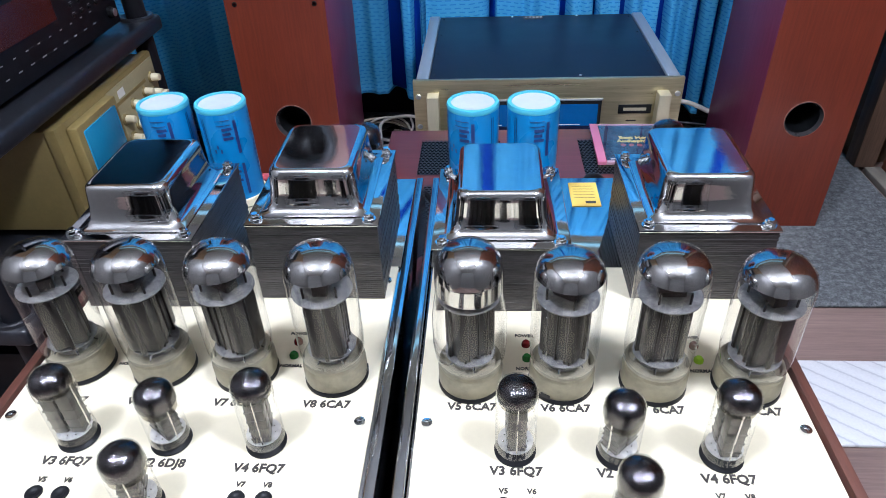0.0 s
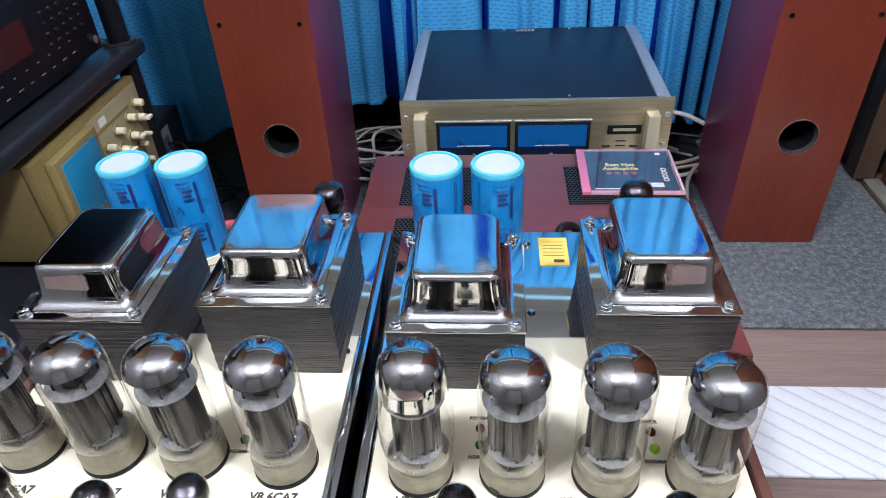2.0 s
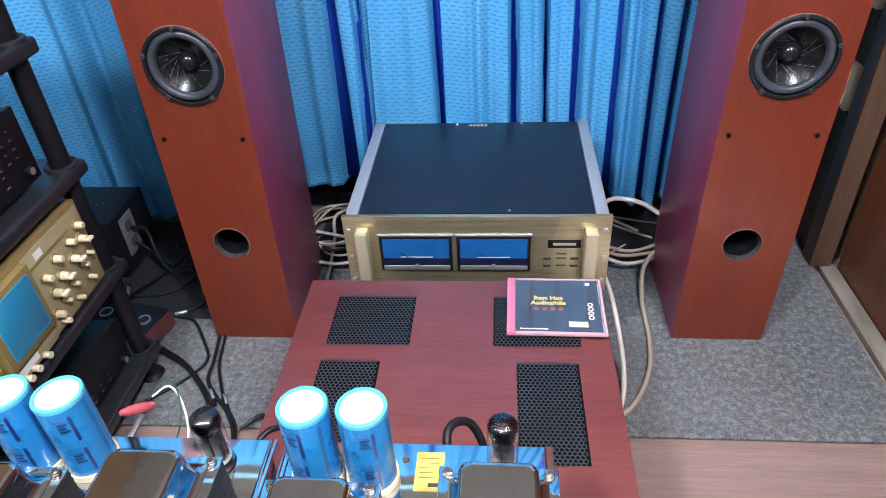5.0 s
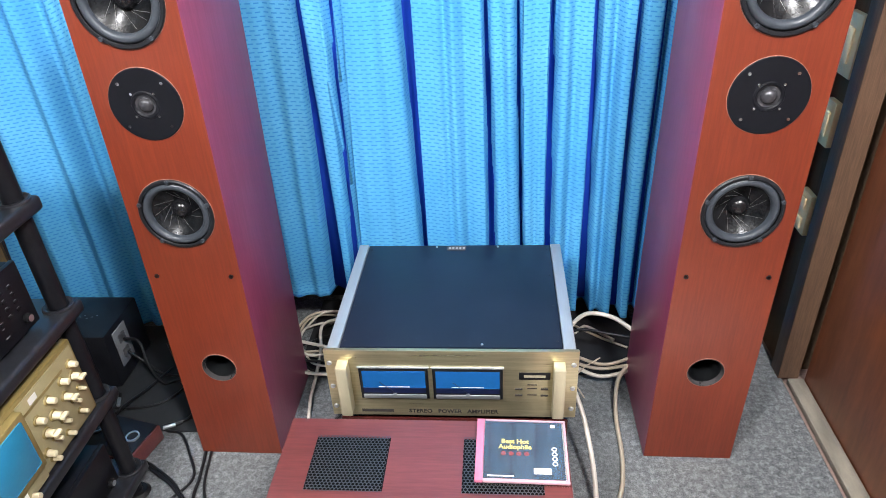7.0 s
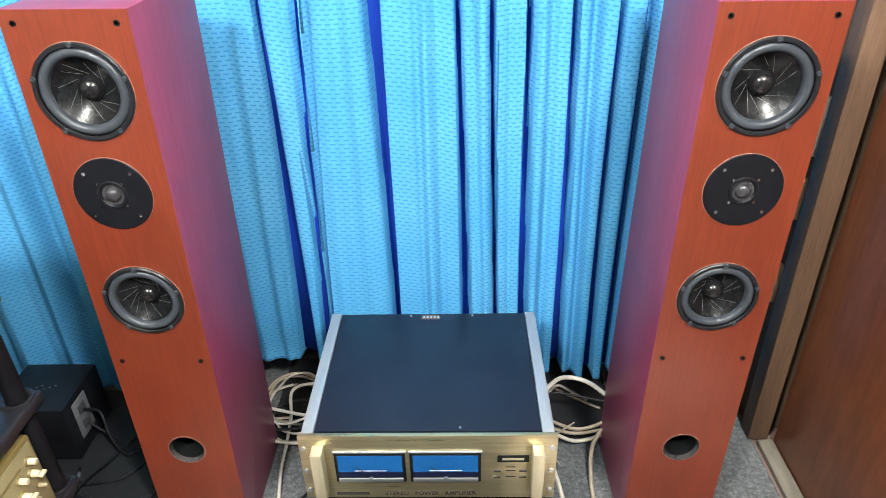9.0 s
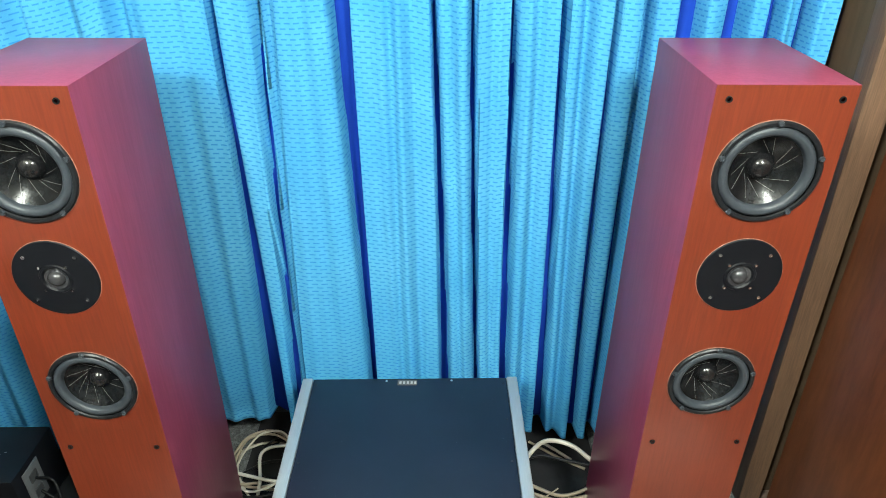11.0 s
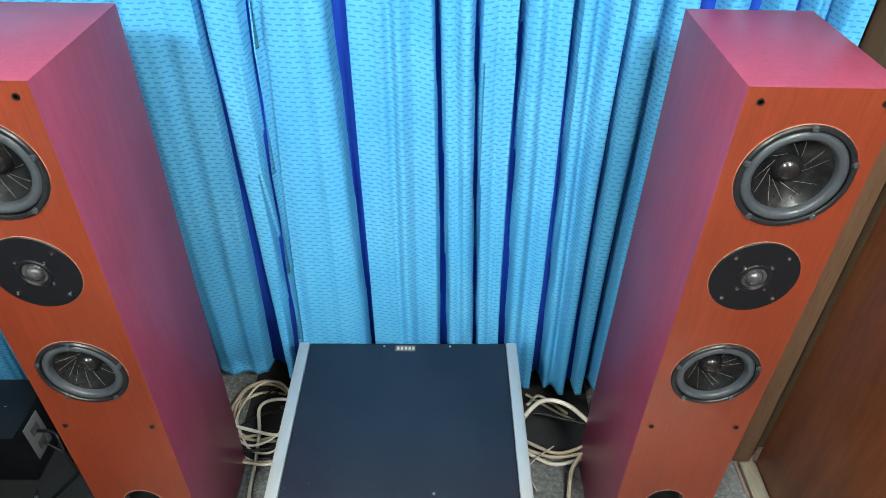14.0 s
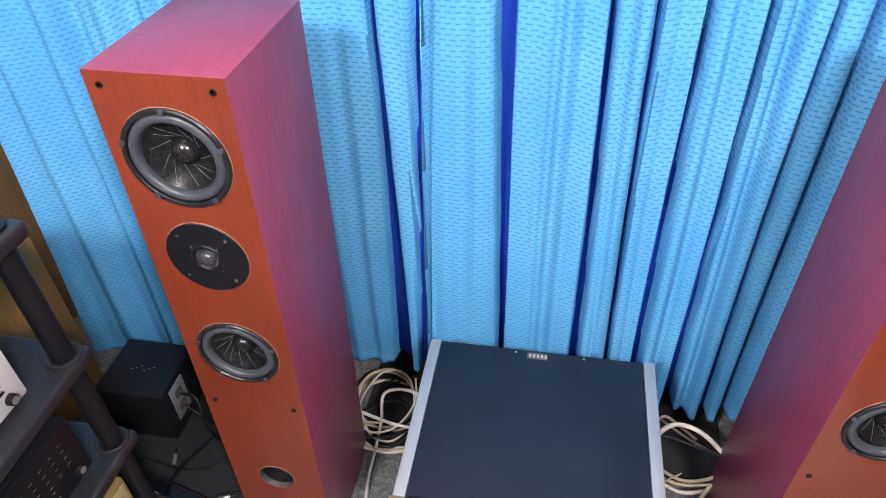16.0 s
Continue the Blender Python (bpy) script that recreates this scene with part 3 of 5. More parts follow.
def loudspeaker(loc, label, lean, Ht, za, zb, zt, zp):
    """lean: degrees to the side; Ht, za, zb, zt, zp: the heights of the cabinet, drivers, tweeter and port."""
    t = thing("loudspeaker", loc, label, "speaker", "pair of tower speakers")
    t.matrix_basis = pose(*loc, 0, lean, 0)
    W, D, dx = 0.0915, 0.255, 0.0
    holes = [(dx, za, 0.070), (dx, zb, 0.0655), (dx, zt, 0.056), (dx, zp, 0.0345)]
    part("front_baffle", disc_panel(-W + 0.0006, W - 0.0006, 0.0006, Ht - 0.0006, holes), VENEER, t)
    shell = box(-W, W, 0.0, D, 0, Ht, 0.0012, 2)
    for f in [f for f in shell.faces if f.normal.y < -0.99 and f.calc_area() > 0.1]:
        shell.faces.remove(f)
    part("cabinet", shell, SIDE_VENEER_SHEEN, t, "red side veneer with the blue curtain's reflection mixed into its colour")
    part("inner_board", box(-W + 0.004, W - 0.004, 0.10, 0.104, 0.02, Ht - 0.02), DARK_WALL, t)
    driver(t, dx, za, 0.0730)
    driver(t, dx, zb, 0.0685)
    for hz, hr in ((za, 0.0730), (zb, 0.0685), (zt, 0.0615), (zp, 0.0358)):
        part("cutout_edge", lathe([(hr - 0.0012, -0.0005), (hr + 0.0001, 0.0006), (hr + 0.0009, 0.0004), (hr + 0.0011, -0.0004)], 56, at_front(dx, hz)), RAW_EDGE, t, "worn pale edge of the cutout")
    tw = part("tweeter", lathe([(0.017, 0.002), (0.0195, 0.0045), (0.0225, 0.0045), (0.024, 0.0025), (0.0605, 0.0025), (0.0615, 0.0015), (0.0615, -0.003)], 56, at_front(dx, zt)), plain_tweeter, t, "black tweeter plate with a silver dome")
    part("dome", lathe([(0.017, 0.0015)] + [(0.0125 * math.cos(a * math.pi / 12), 0.0005 + 0.010 * math.sin(a * math.pi / 12)) for a in range(7)], 32, at_front(dx, zt)), DOME, tw, "silver dome")
    for k in range(4):
        a = math.pi / 4 + k * math.pi / 2
        screw(tw, dx + 0.051 * math.cos(a), zt + 0.051 * math.sin(a), 0.0032, -0.0025)
        screw(tw, dx + 0.027 * math.cos(a), zt + 0.027 * math.sin(a), 0.0026, -0.0025)
    lip = part("port_lip", lathe([(0.0356, 0.0008), (0.0348, 0.0012), (0.0332, -0.003), (0.0316, -0.0085)], 40, at_front(dx, zp)), PORT_LIP, t, "grey flared port lip")
    part("port", lathe([(0.0316, -0.0086), (0.0305, -0.02), (0.030, -0.098), (0, -0.098)], 40, at_front(dx, zp)), PORT_IN, lip, "dark round bass port")
    for x in (-0.0722, 0.0722):
        for z in (zb - 0.134, Ht - 0.019):
            part("grille_socket", lathe([(0, -0.0002), (0.0025, -0.0002), (0.0028, 0.0014), (0.0042, 0.0016), (0.0046, 0.0002), (0.0046, -0.001)], 14, at_front(x, z, -0.0002)), BLACK_PLASTIC, t)
    return t


plain_tweeter = plain("matt_black_plate", (0.005, 0.0055, 0.0075), 0.45, var=0.15, spec=0.15)
loudspeaker((-0.3845, 1.207, 0.0009), "tall cherry veneered speaker with three drivers, standing on grey carpet", 0.7, 1.0995, 0.983, 0.617, 0.820, 0.2545)
loudspeaker((0.5995, 1.2185, 0.0009), "tall cherry veneered speaker with three drivers, beside the door post", 0.75, 1.0885, 0.9695, 0.605, 0.8065, 0.2435)


# ---- gold power amplifier on a dark amplifier ----
def gold_amplifier():
    t = thing("power_amplifier", (0.105, 1.138, 0.186), "champagne gold power amplifier with two blue meters and a navy top", "amplifier")
    part("chassis", box(-0.215, 0.215, 0.006, 0.375, 0.0155, 0.172, 0.002), BLACK_METAL, t)
    part("lid", box(-0.208, 0.208, 0.012, 0.374, 0.1725, 0.1765, 0.001), LID_BLUE, t, "navy black sheet metal lid")
    for s in (-1, 1):
        part("side_rail", box(min(s * 0.209, s * 0.232), max(s * 0.209, s * 0.232), 0.0065, 0.376, 0.150, 0.179, 0.003), RAIL, t, "pale satin aluminium rail")
        part("side_panel", box(min(s * 0.216, s * 0.229), max(s * 0.216, s * 0.229), 0.0065, 0.372, 0.0155, 0.149, 0.002), BLACK_METAL, t)
    part("front_panel", box(-0.237, 0.237, -0.004, 0.005, 0.0155, 0.180, 0.0016), GOLD, t, "brushed champagne gold front panel")
    for mx in (-0.108, 0.032):
        m = part("meter", box(mx - 0.066, mx + 0.066, -0.0075, -0.0045, 0.064, 0.140, 0.001), BLACK_PLASTIC, t, "blue power meter in a black frame")
        part("dial", box(mx - 0.060, mx + 0.060, -0.0085, -0.0078, 0.080, 0.134), METER_BLUE, m, "blue dial")
        part("lower_bar", box(mx - 0.061, mx + 0.061, -0.0105, -0.0078, 0.0665, 0.0765, 0.0015), ALU, m)
        part("bezel", box(mx - 0.068, mx + 0.068, -0.0085, -0.0045, 0.1405, 0.1435, 0.0006), RAIL, m)
        part("pivot", rod((mx, -0.0105, 0.0765), (mx, -0.0078, 0.0765), 0.0035), ALU, m)
        part("needle", rod((mx, -0.0093, 0.080), (mx - 0.028, -0.0093, 0.108), 0.0006, seg=6), BLACK_PLASTIC, m)
        part("scale", box(mx - 0.03, mx + 0.03, -0.0089, -0.00855, 0.0945, 0.0958), WHITE, m)
        part("scale_shade", box(mx - 0.060, mx + 0.060, -0.0089, -0.00855, 0.0801, 0.0925), DIAL_NAVY, m)
    for s in (-1, 1):
        part("handle", box(s * 0.201 - 0.0105, s * 0.201 + 0.0105, -0.031, -0.0043, 0.038, 0.158, 0.0015), GOLD_LIGHT, t, "chunky champagne handle")
        for z in (0.040, 0.092, 0.150):
            part("screw", lathe([(0, 0.003), (0.004, 0.0028), (0.0052, 0.0), (0.0052, -0.001)], 14, at_front(s * 0.228, z, -0.0042)), ALU, t)
    part("name_plate", box(0.128, 0.186, -0.0062, -0.0042, 0.114, 0.131, 0.0008), BLACK_PLASTIC, t, "small black name plate")
    part("name_bar", box(0.137, 0.177, -0.0068, -0.0064, 0.120, 0.1255), GOLD_LIGHT, t)
    for bx in (0.128, 0.176):
        for bz in (0.090, 0.074):
            part("button", box(bx - 0.007, bx + 0.007, -0.0062, -0.0042, bz - 0.002, bz + 0.002, 0.0006), INK, t)
    for bz in (0.1, 0.0905, 0.0745):
        part("caption_bar", box(0.144, 0.162, -0.0047, -0.0043, bz - 0.0012, bz + 0.0012), INK, t)
    part("lettering", lettering("STEREO   POWER   AMPLIFIER", 0.0132, pose(0.002, -0.0045, 0.0285, 90)), INK, t)
    part("model_bar", box(-0.178, -0.115, -0.0047, -0.0043, 0.025, 0.0325), INK, t)
    part("label_plate", box(-0.026, 0.016, 0.352, 0.368, 0.1767, 0.1772), OUTLET_GREY, t, "small silver rating label")
    for k in range(5):
        part("caption_bar", box(-0.022 + k * 0.008, -0.0175 + k * 0.008, 0.356, 0.364, 0.1774, 0.1777), GREY_INK, t)
    for sx in (-0.2, 0.2):
        for sy in (0.03, 0.14, 0.25, 0.355):
            part("screw", lathe([(0, 0.1782), (0.0014, 0.1780), (0.0020, 0.1766)], 10, Matrix.Translation((sx, sy, 0))), LAMINATE, t)
    for sx, sy in ((-0.05, 0.366), (0.09, 0.366), (0.06, 0.02)):
        part("screw", lathe([(0, 0.1785), (0.0018, 0.1783), (0.0026, 0.1766)], 10, Matrix.Translation((sx, sy, 0))), ALU, t)
    for fx in (-0.19, 0.19):
        for fy in (0.03, 0.34):
            part("foot", rod((fx, fy, -0.0005), (fx, fy, 0.0153), 0.014), RUBBER, t)
    return t


gold_amplifier()


def lower_amplifier():
    t = thing("stereo_amplifier", (0.105, 1.142, 0.0), "dark red and black amplifier under the gold one", "amplifier")
    part("case", box(-0.222, 0.222, 0.008, 0.37, 0.018, 0.1852, 0.003), BLACK_METAL, t)
    part("front_panel", box(-0.225, 0.225, 0.0, 0.0075, 0.016, 0.1852, 0.002), DARK_RED, t, "glossy dark red front panel")
    for bx, bw in ((-0.15, 0.03), (-0.07, 0.034), (-0.035, 0.02), (0.03, 0.032), (0.1, 0.03)):
        part("caption_bar", box(bx - bw / 2, bx + bw / 2, -0.0006, -0.0002, 0.174, 0.178), GOLD_LIGHT, t)
    for fx in (-0.19, 0.19):
        for fy in (0.04, 0.33):
            part("foot", rod((fx, fy, 0.0), (fx, fy, 0.0178), 0.016), RUBBER, t)


lower_amplifier()


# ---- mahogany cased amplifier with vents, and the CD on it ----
# flat black painted as the shade inside the case, under the vent mesh
VENT_HOLE_SHADE = plain("black_vent_shade", (0.003, 0.003, 0.004), 0.9, spec=0.1)


def vent(t, x0, x1, y0, y1, z):
    v = part("vent", box(x0, x1, y0, y1, z - 0.004, z + 0.0004), VENT_HOLE_SHADE, t, "black perforated metal vent")
    bm = bmesh.new()
    p = 0.0060
    ny = int((y1 - y0) / (p * 0.866))
    for j in range(ny + 1):
        cy = y0 + (y1 - y0) * j / ny
        nx = int((x1 - x0) / p)
        for i in range(nx):
            cx = x0 + p * (i + (0.5 if j % 2 else 0.0)) + 0.003
            if cx > x1 - 0.001:
                continue
            a = [bm.verts.new((cx + 0.0036 * math.cos(k * math.pi / 3 + 0.5236), cy + 0.0036 * math.sin(k * math.pi / 3 + 0.5236), z + 0.0016)) for k in range(6)]
            b = [bm.verts.new((cx + 0.0026 * math.cos(k * math.pi / 3 + 0.5236), cy + 0.0026 * math.sin(k * math.pi / 3 + 0.5236), z + 0.0016)) for k in range(6)]
            for k in range(6):
                bm.faces.new((a[k], a[(k + 1) % 6], b[(k + 1) % 6], b[k]))
    m = part("mesh", bm, MESH_METAL, v)
    tagged(m, kind="stuff")


def cased_amplifier():
    t = thing("cased_amplifier", (0.075, 0.556, 0.0), "mahogany cased amplifier with four black perforated top vents", "amplifier")
    X, Dp, top = 0.2285, 0.433, 0.340
    part("top_panel", box(-X, X, 0.0, Dp, 0.322, top, 0.0012), CASE_WOOD, t, "red mahogany top")
    part("side_panel", box(-X, -X + 0.018, 0.0, Dp, 0.02, 0.3215, 0.001), CASE_WOOD, t)
    part("side_panel", box(X - 0.018, X, 0.0, Dp, 0.02, 0.3215, 0.001), CASE_WOOD, t)
    part("back_panel", box(-X + 0.019, X - 0.019, Dp - 0.012, Dp, 0.02, 0.3215), BLACK_METAL, t)
    part("base_panel", box(-X + 0.019, X - 0.019, 0.0, Dp - 0.013, 0.02, 0.035), BLACK_METAL, t)
    part("front_glass", box(-X + 0.001, X - 0.001, -0.007, -0.0006, 0.022, 0.3370, 0.001), plain("dark_green_glass", (0.004, 0.016, 0.012), 0.12, coat=0.5), t, "dark green glass front")
    for k in range(4):
        x = -0.15 + 0.1 * k
        part("knob", rod((x, -0.0072, 0.10), (x, -0.024, 0.10), 0.014, 0.012, 24, bev=0.002), ALU, t)
    for x0, x1, y0, y1 in ((-0.176, -0.055, 0.288, 0.392), (0.064, 0.187, 0.288, 0.392), (-0.176, -0.092, 0.092, 0.254), (0.096, 0.180, 0.092, 0.254)):
        vent(t, x0, x1, y0, y1, top)
    for fx in (-0.2, 0.2):
        for fy in (0.05, 0.38):
            part("foot", box(fx - 0.018, fx + 0.018, fy - 0.018, fy + 0.018, -0.012 if fy < 0.3 else 0.0, 0.0198), RUBBER, t)


cased_amplifier()


EMBLEM = plain("red_brown_emblem", (0.30, 0.05, 0.04), 0.4)


def cd_case():
    t = thing("cd_case", (0.230, 0.920, 0.3418), "pink edged CD case with a black cover on mahogany", "CD case", rz=-1.0)
    part("tray", box(-0.071, 0.071, -0.062, 0.062, 0.0, 0.0035, 0.0006), PANE, t)
    part("back_card", box(-0.069, 0.069, -0.060, 0.060, 0.0036, 0.0042), WHITE, t)
    part("spine", box(-0.071, -0.0585, -0.062, 0.062, 0.0036, 0.0098, 0.0008), PINK, t, "pink spine")
    for x0, x1, y0, y1 in ((-0.058, 0.071, -0.062, -0.057), (-0.058, 0.071, 0.059, 0.062), (0.067, 0.071, -0.0565, 0.0585)):
        part("rim", box(x0, x1, y0, y1, 0.0043, 0.0092, 0.0005), PALE_PINK, t, "pink translucent rim")
    part("booklet", box(-0.058, 0.065, -0.0565, 0.0585, 0.0045, 0.0078), CD_BLACK, t, "black cover with yellow title")
    part("title", lettering("Best Hot", 0.0118, pose(-0.010, 0.016, 0.0083)), YELLOW, t)
    part("title", lettering("Audiophile", 0.0118, pose(-0.010, 0.005, 0.0083)), YELLOW, t)
    for k in range(4):
        part("emblem", rod((-0.028 + k * 0.012, -0.008, 0.0080), (-0.028 + k * 0.012, -0.008, 0.0084), 0.0042, seg=10), EMBLEM, t)
    part("sticker", box(0.018, 0.045, -0.046, -0.035, 0.0080, 0.0085, 0.0), WHITE, t, "white sticker")
    for k in range(4):
        part("mark", lathe([(0.0024, 0.0080), (0.0044, 0.0080), (0.0044, 0.0084), (0.0024, 0.0084), (0.0024, 0.0080)], 16, Matrix.Translation((0.051, -0.026 + k * 0.0095, 0))), WHITE, t)
    part("caption_bar", box(-0.052, -0.012, -0.0525, -0.0500, 0.0080, 0.0083), WHITE, t)
    part("corner_mark", box(0.047, 0.054, 0.047, 0.053, 0.0080, 0.0083), WHITE, t)
    part("cover", box(-0.0578, 0.0652, -0.0565, 0.0585, 0.0094, 0.0100), PANE, t)


cd_case()


# ---- the tube amplifiers ----
stand = thing("equipment_stand", (-0.055, 0.30, -0.012), "low black stand under the two tube amplifiers", "stand")
part("top_board", box(-0.262, 0.240, -0.25, 0.235, 0.372, 0.398, 0.003), BLACK_METAL, stand)
part("lower_board", box(-0.262, 0.240, -0.25, 0.235, 0.06, 0.085, 0.003), BLACK_METAL, stand)
for sx in (-0.24, 0.218):
    for sy in (-0.225, 0.21):
        part("leg", box(sx - 0.018, sx + 0.018, sy - 0.018, sy + 0.018, 0.0, 0.3715, 0.002), BLACK_METAL, stand)

TOP = 0.5015


def power_tube(loc, label, tall, double=False, wide=0.0148):
    t = thing("power_tube", loc, label, "vacuum tube", "power tubes")
    t.rotation_euler, t.scale = (0, 0, random.uniform(0, 6.28)), (1, 1, tall / (0.1112 if double else 0.105))
    part("socket", lathe([(0, 0), (0.0202, 0), (0.0202, 0.002), (0.0195, 0.003), (0.0, 0.003)], 32), BLACK_PLASTIC, t)
    base = part("base", lathe([(0.0, 0.0032), (0.0194, 0.0032), (0.0198, 0.005), (0.0198, 0.0155), (0.0190, 0.0175), (0.0, 0.0175)], 36), TUBE_BASE, t, "worn cream tube base")
    part("key_notch", box(-0.003, 0.003, -0.0202, -0.0185, 0.0032, 0.0065), BLACK_PLASTIC, base)
    part("collar", lathe([(0.0172, 0.0176), (0.0190, 0.0176), (0.0190, 0.0205), (0.0172, 0.0205)], 36), TUBE_BASE, t)
    wall_r = [(0.0180, 0.0207), (0.0196, 0.0240), (0.0203, 0.032), (0.0204, 0.086), (0.0198, 0.0920), (0.0181, 0.0975), (0.0145, 0.1018), (0.0085, 0.1042), (0.0, 0.1050)]
    if double:
        wall_r = [(0.0182, 0.0207), (0.0212, 0.027), (0.0222, 0.038), (0.0220, 0.058), (0.0204, 0.070), (0.0195, 0.077), (0.0194, 0.092), (0.0180, 0.101), (0.0145, 0.1068), (0.0085, 0.110), (0.0, 0.1112)]
    part("bulb", lathe(wall_r, 40), GLASS, t, "clear glass bulb", 80)
    inner = [(r - 0.0006, z - 0.0006) for r, z in wall_r if z > 0.0915]
    part("getter", lathe(inner[:-1] + [(0.0, wall_r[-1][1] - 0.0006)], 40), GETTER, t, "mirror silver getter dome", 80)
    if double:
        part("getter_band", lathe([(0.0186, 0.0790), (0.0186, 0.0905)], 40), GETTER, t, "silvered band")
    part("upper_mica", lathe([(0, 0.0735), (0.0178, 0.0735), (0.0178, 0.0743), (0, 0.0743)], 28), MICA_DISC, t)
    part("lower_mica", lathe([(0, 0.0275), (0.0150, 0.0275), (0.0150, 0.0283), (0, 0.0283)], 28), MICA_DISC, t)
    anode = box(-wide, wide, -0.0104, 0.0104, 0.0295, 0.0725, 0.003)
    for sx in (-1, 1):
        box(min(sx * (wide - 0.0002), sx * (wide + 0.0022)), max(sx * (wide - 0.0002), sx * (wide + 0.0022)), -0.0012, 0.0012, 0.0295, 0.0725, 0.0, bm=anode)
        for dx in (-0.006, 0.0, 0.006):
            rod((dx, sx * 0.0105, 0.030), (dx, sx * 0.0105, 0.072), 0.0009, seg=6, bm=anode)
    part("anode", anode, PLATE_GREY, t, "dark grey folded anode")
    for k in range(4):
        a = math.pi / 4 + k * math.pi / 2
        part("support_rod", rod((0.012 * math.cos(a), 0.0135 * math.sin(a), 0.0285), (0.012 * math.cos(a), 0.0135 * math.sin(a), 0.0820), 0.0008, seg=6), PLATE_GREY, t)
    part("top_bracket", box(-0.008, 0.008, -0.0045, 0.0045, 0.0745, 0.0825, 0.001), PLATE_GREY, t)
    part("stem", lathe([(0.011, 0.0207), (0.0075, 0.024), (0.007, 0.0273)], 20), MICA_DISC, t)
    for k in range(5):
        a = 2 * math.pi * k / 5
        part("lead", rod((0.0055 * math.cos(a), 0.0055 * math.sin(a), 0.0285), (0.0135 * math.cos(a), 0.0135 * math.sin(a), 0.0210), 0.0006, seg=5), CHROME, t)
    return t


def small_tube(loc, label, tall=0.056, short=False, group="small tubes", r=0.0113):
    t = thing("small_tube", loc, label, "vacuum tube", group)
    t.rotation_euler = (0, 0, random.uniform(0, 6.28))
    part("socket", lathe([(0, 0), (r * 1.04, 0), (r * 1.04, 0.0008), (r * 0.9, 0.0024), (0, 0.0024)], 28), BLACK_PLASTIC, t)
    h = tall
    prof = [(r * 0.92, 0.0026), (r, 0.005), (r, h - 0.0100), (r * 0.97, h - 0.0066), (r * 0.88, h - 0.0040), (r * 0.70, h - 0.0019), (r * 0.44, h - 0.0007), (0.0022, h - 0.0001), (0.0017, h + 0.0016), (0.0008, h + 0.0024), (0, h + 0.0025)]
    part("bulb", lathe(prof, 32), GLASS, t, "clear glass bulb", 80)
    inner = [(q - 0.0005, z - 0.0005) for q, z in prof[2:7]]
    drop = 0.004 if short else 0.0005
    part("getter", lathe([(inner[0][0], inner[0][1] - drop)] + inner + [(0.0017, h - 0.0006), (0, h - 0.0006)], 32), DARK_GETTER, t, "dark speckled silver getter dome", 80)
    lo, hi = 0.0095, h - 0.0150 - (0.005 if short else 0)
    part("upper_mica", lathe([(0, hi), (r * 0.88, hi), (r * 0.88, hi + 0.0006), (0, hi + 0.0006)], 20), MICA_SHEET, t)
    part("lower_mica", lathe([(0, lo - 0.001), (r * 0.88, lo - 0.001), (r * 0.88, lo - 0.0004), (0, lo - 0.0004)], 20), MICA, t)
    for s in (-1, 1):
        part("anode", box(min(s * 0.0006, s * 0.0088), max(s * 0.0006, s * 0.0088), -0.0052, 0.0052, lo, hi - 0.0003, 0.0012), ANODE_BRIGHT, t, "ribbed grey anode")
        for k in range(4):
            z = lo + (hi - lo) * (k + 0.6) / 4.4
            part("rib", box(min(s * 0.0004, s * 0.0092), max(s * 0.0004, s * 0.0092), -0.0054, 0.0054, z - 0.0006, z + 0.0006, 0.0003), ANODE_BRIGHT, t)
        part("support_rod", rod((s * 0.0094, 0, lo - 0.002), (s * 0.0094, 0, hi + 0.004), 0.0005, seg=6), CHROME, t)
    for k in range(9):
        a = 2 * math.pi * k / 9
        part("pin", rod((r * 0.55 * math.cos(a), r * 0.55 * math.sin(a), 0.0031), (r * 0.6 * math.cos(a), r * 0.6 * math.sin(a), 0.0092), 0.0005, seg=5), CHROME, t)
    return t


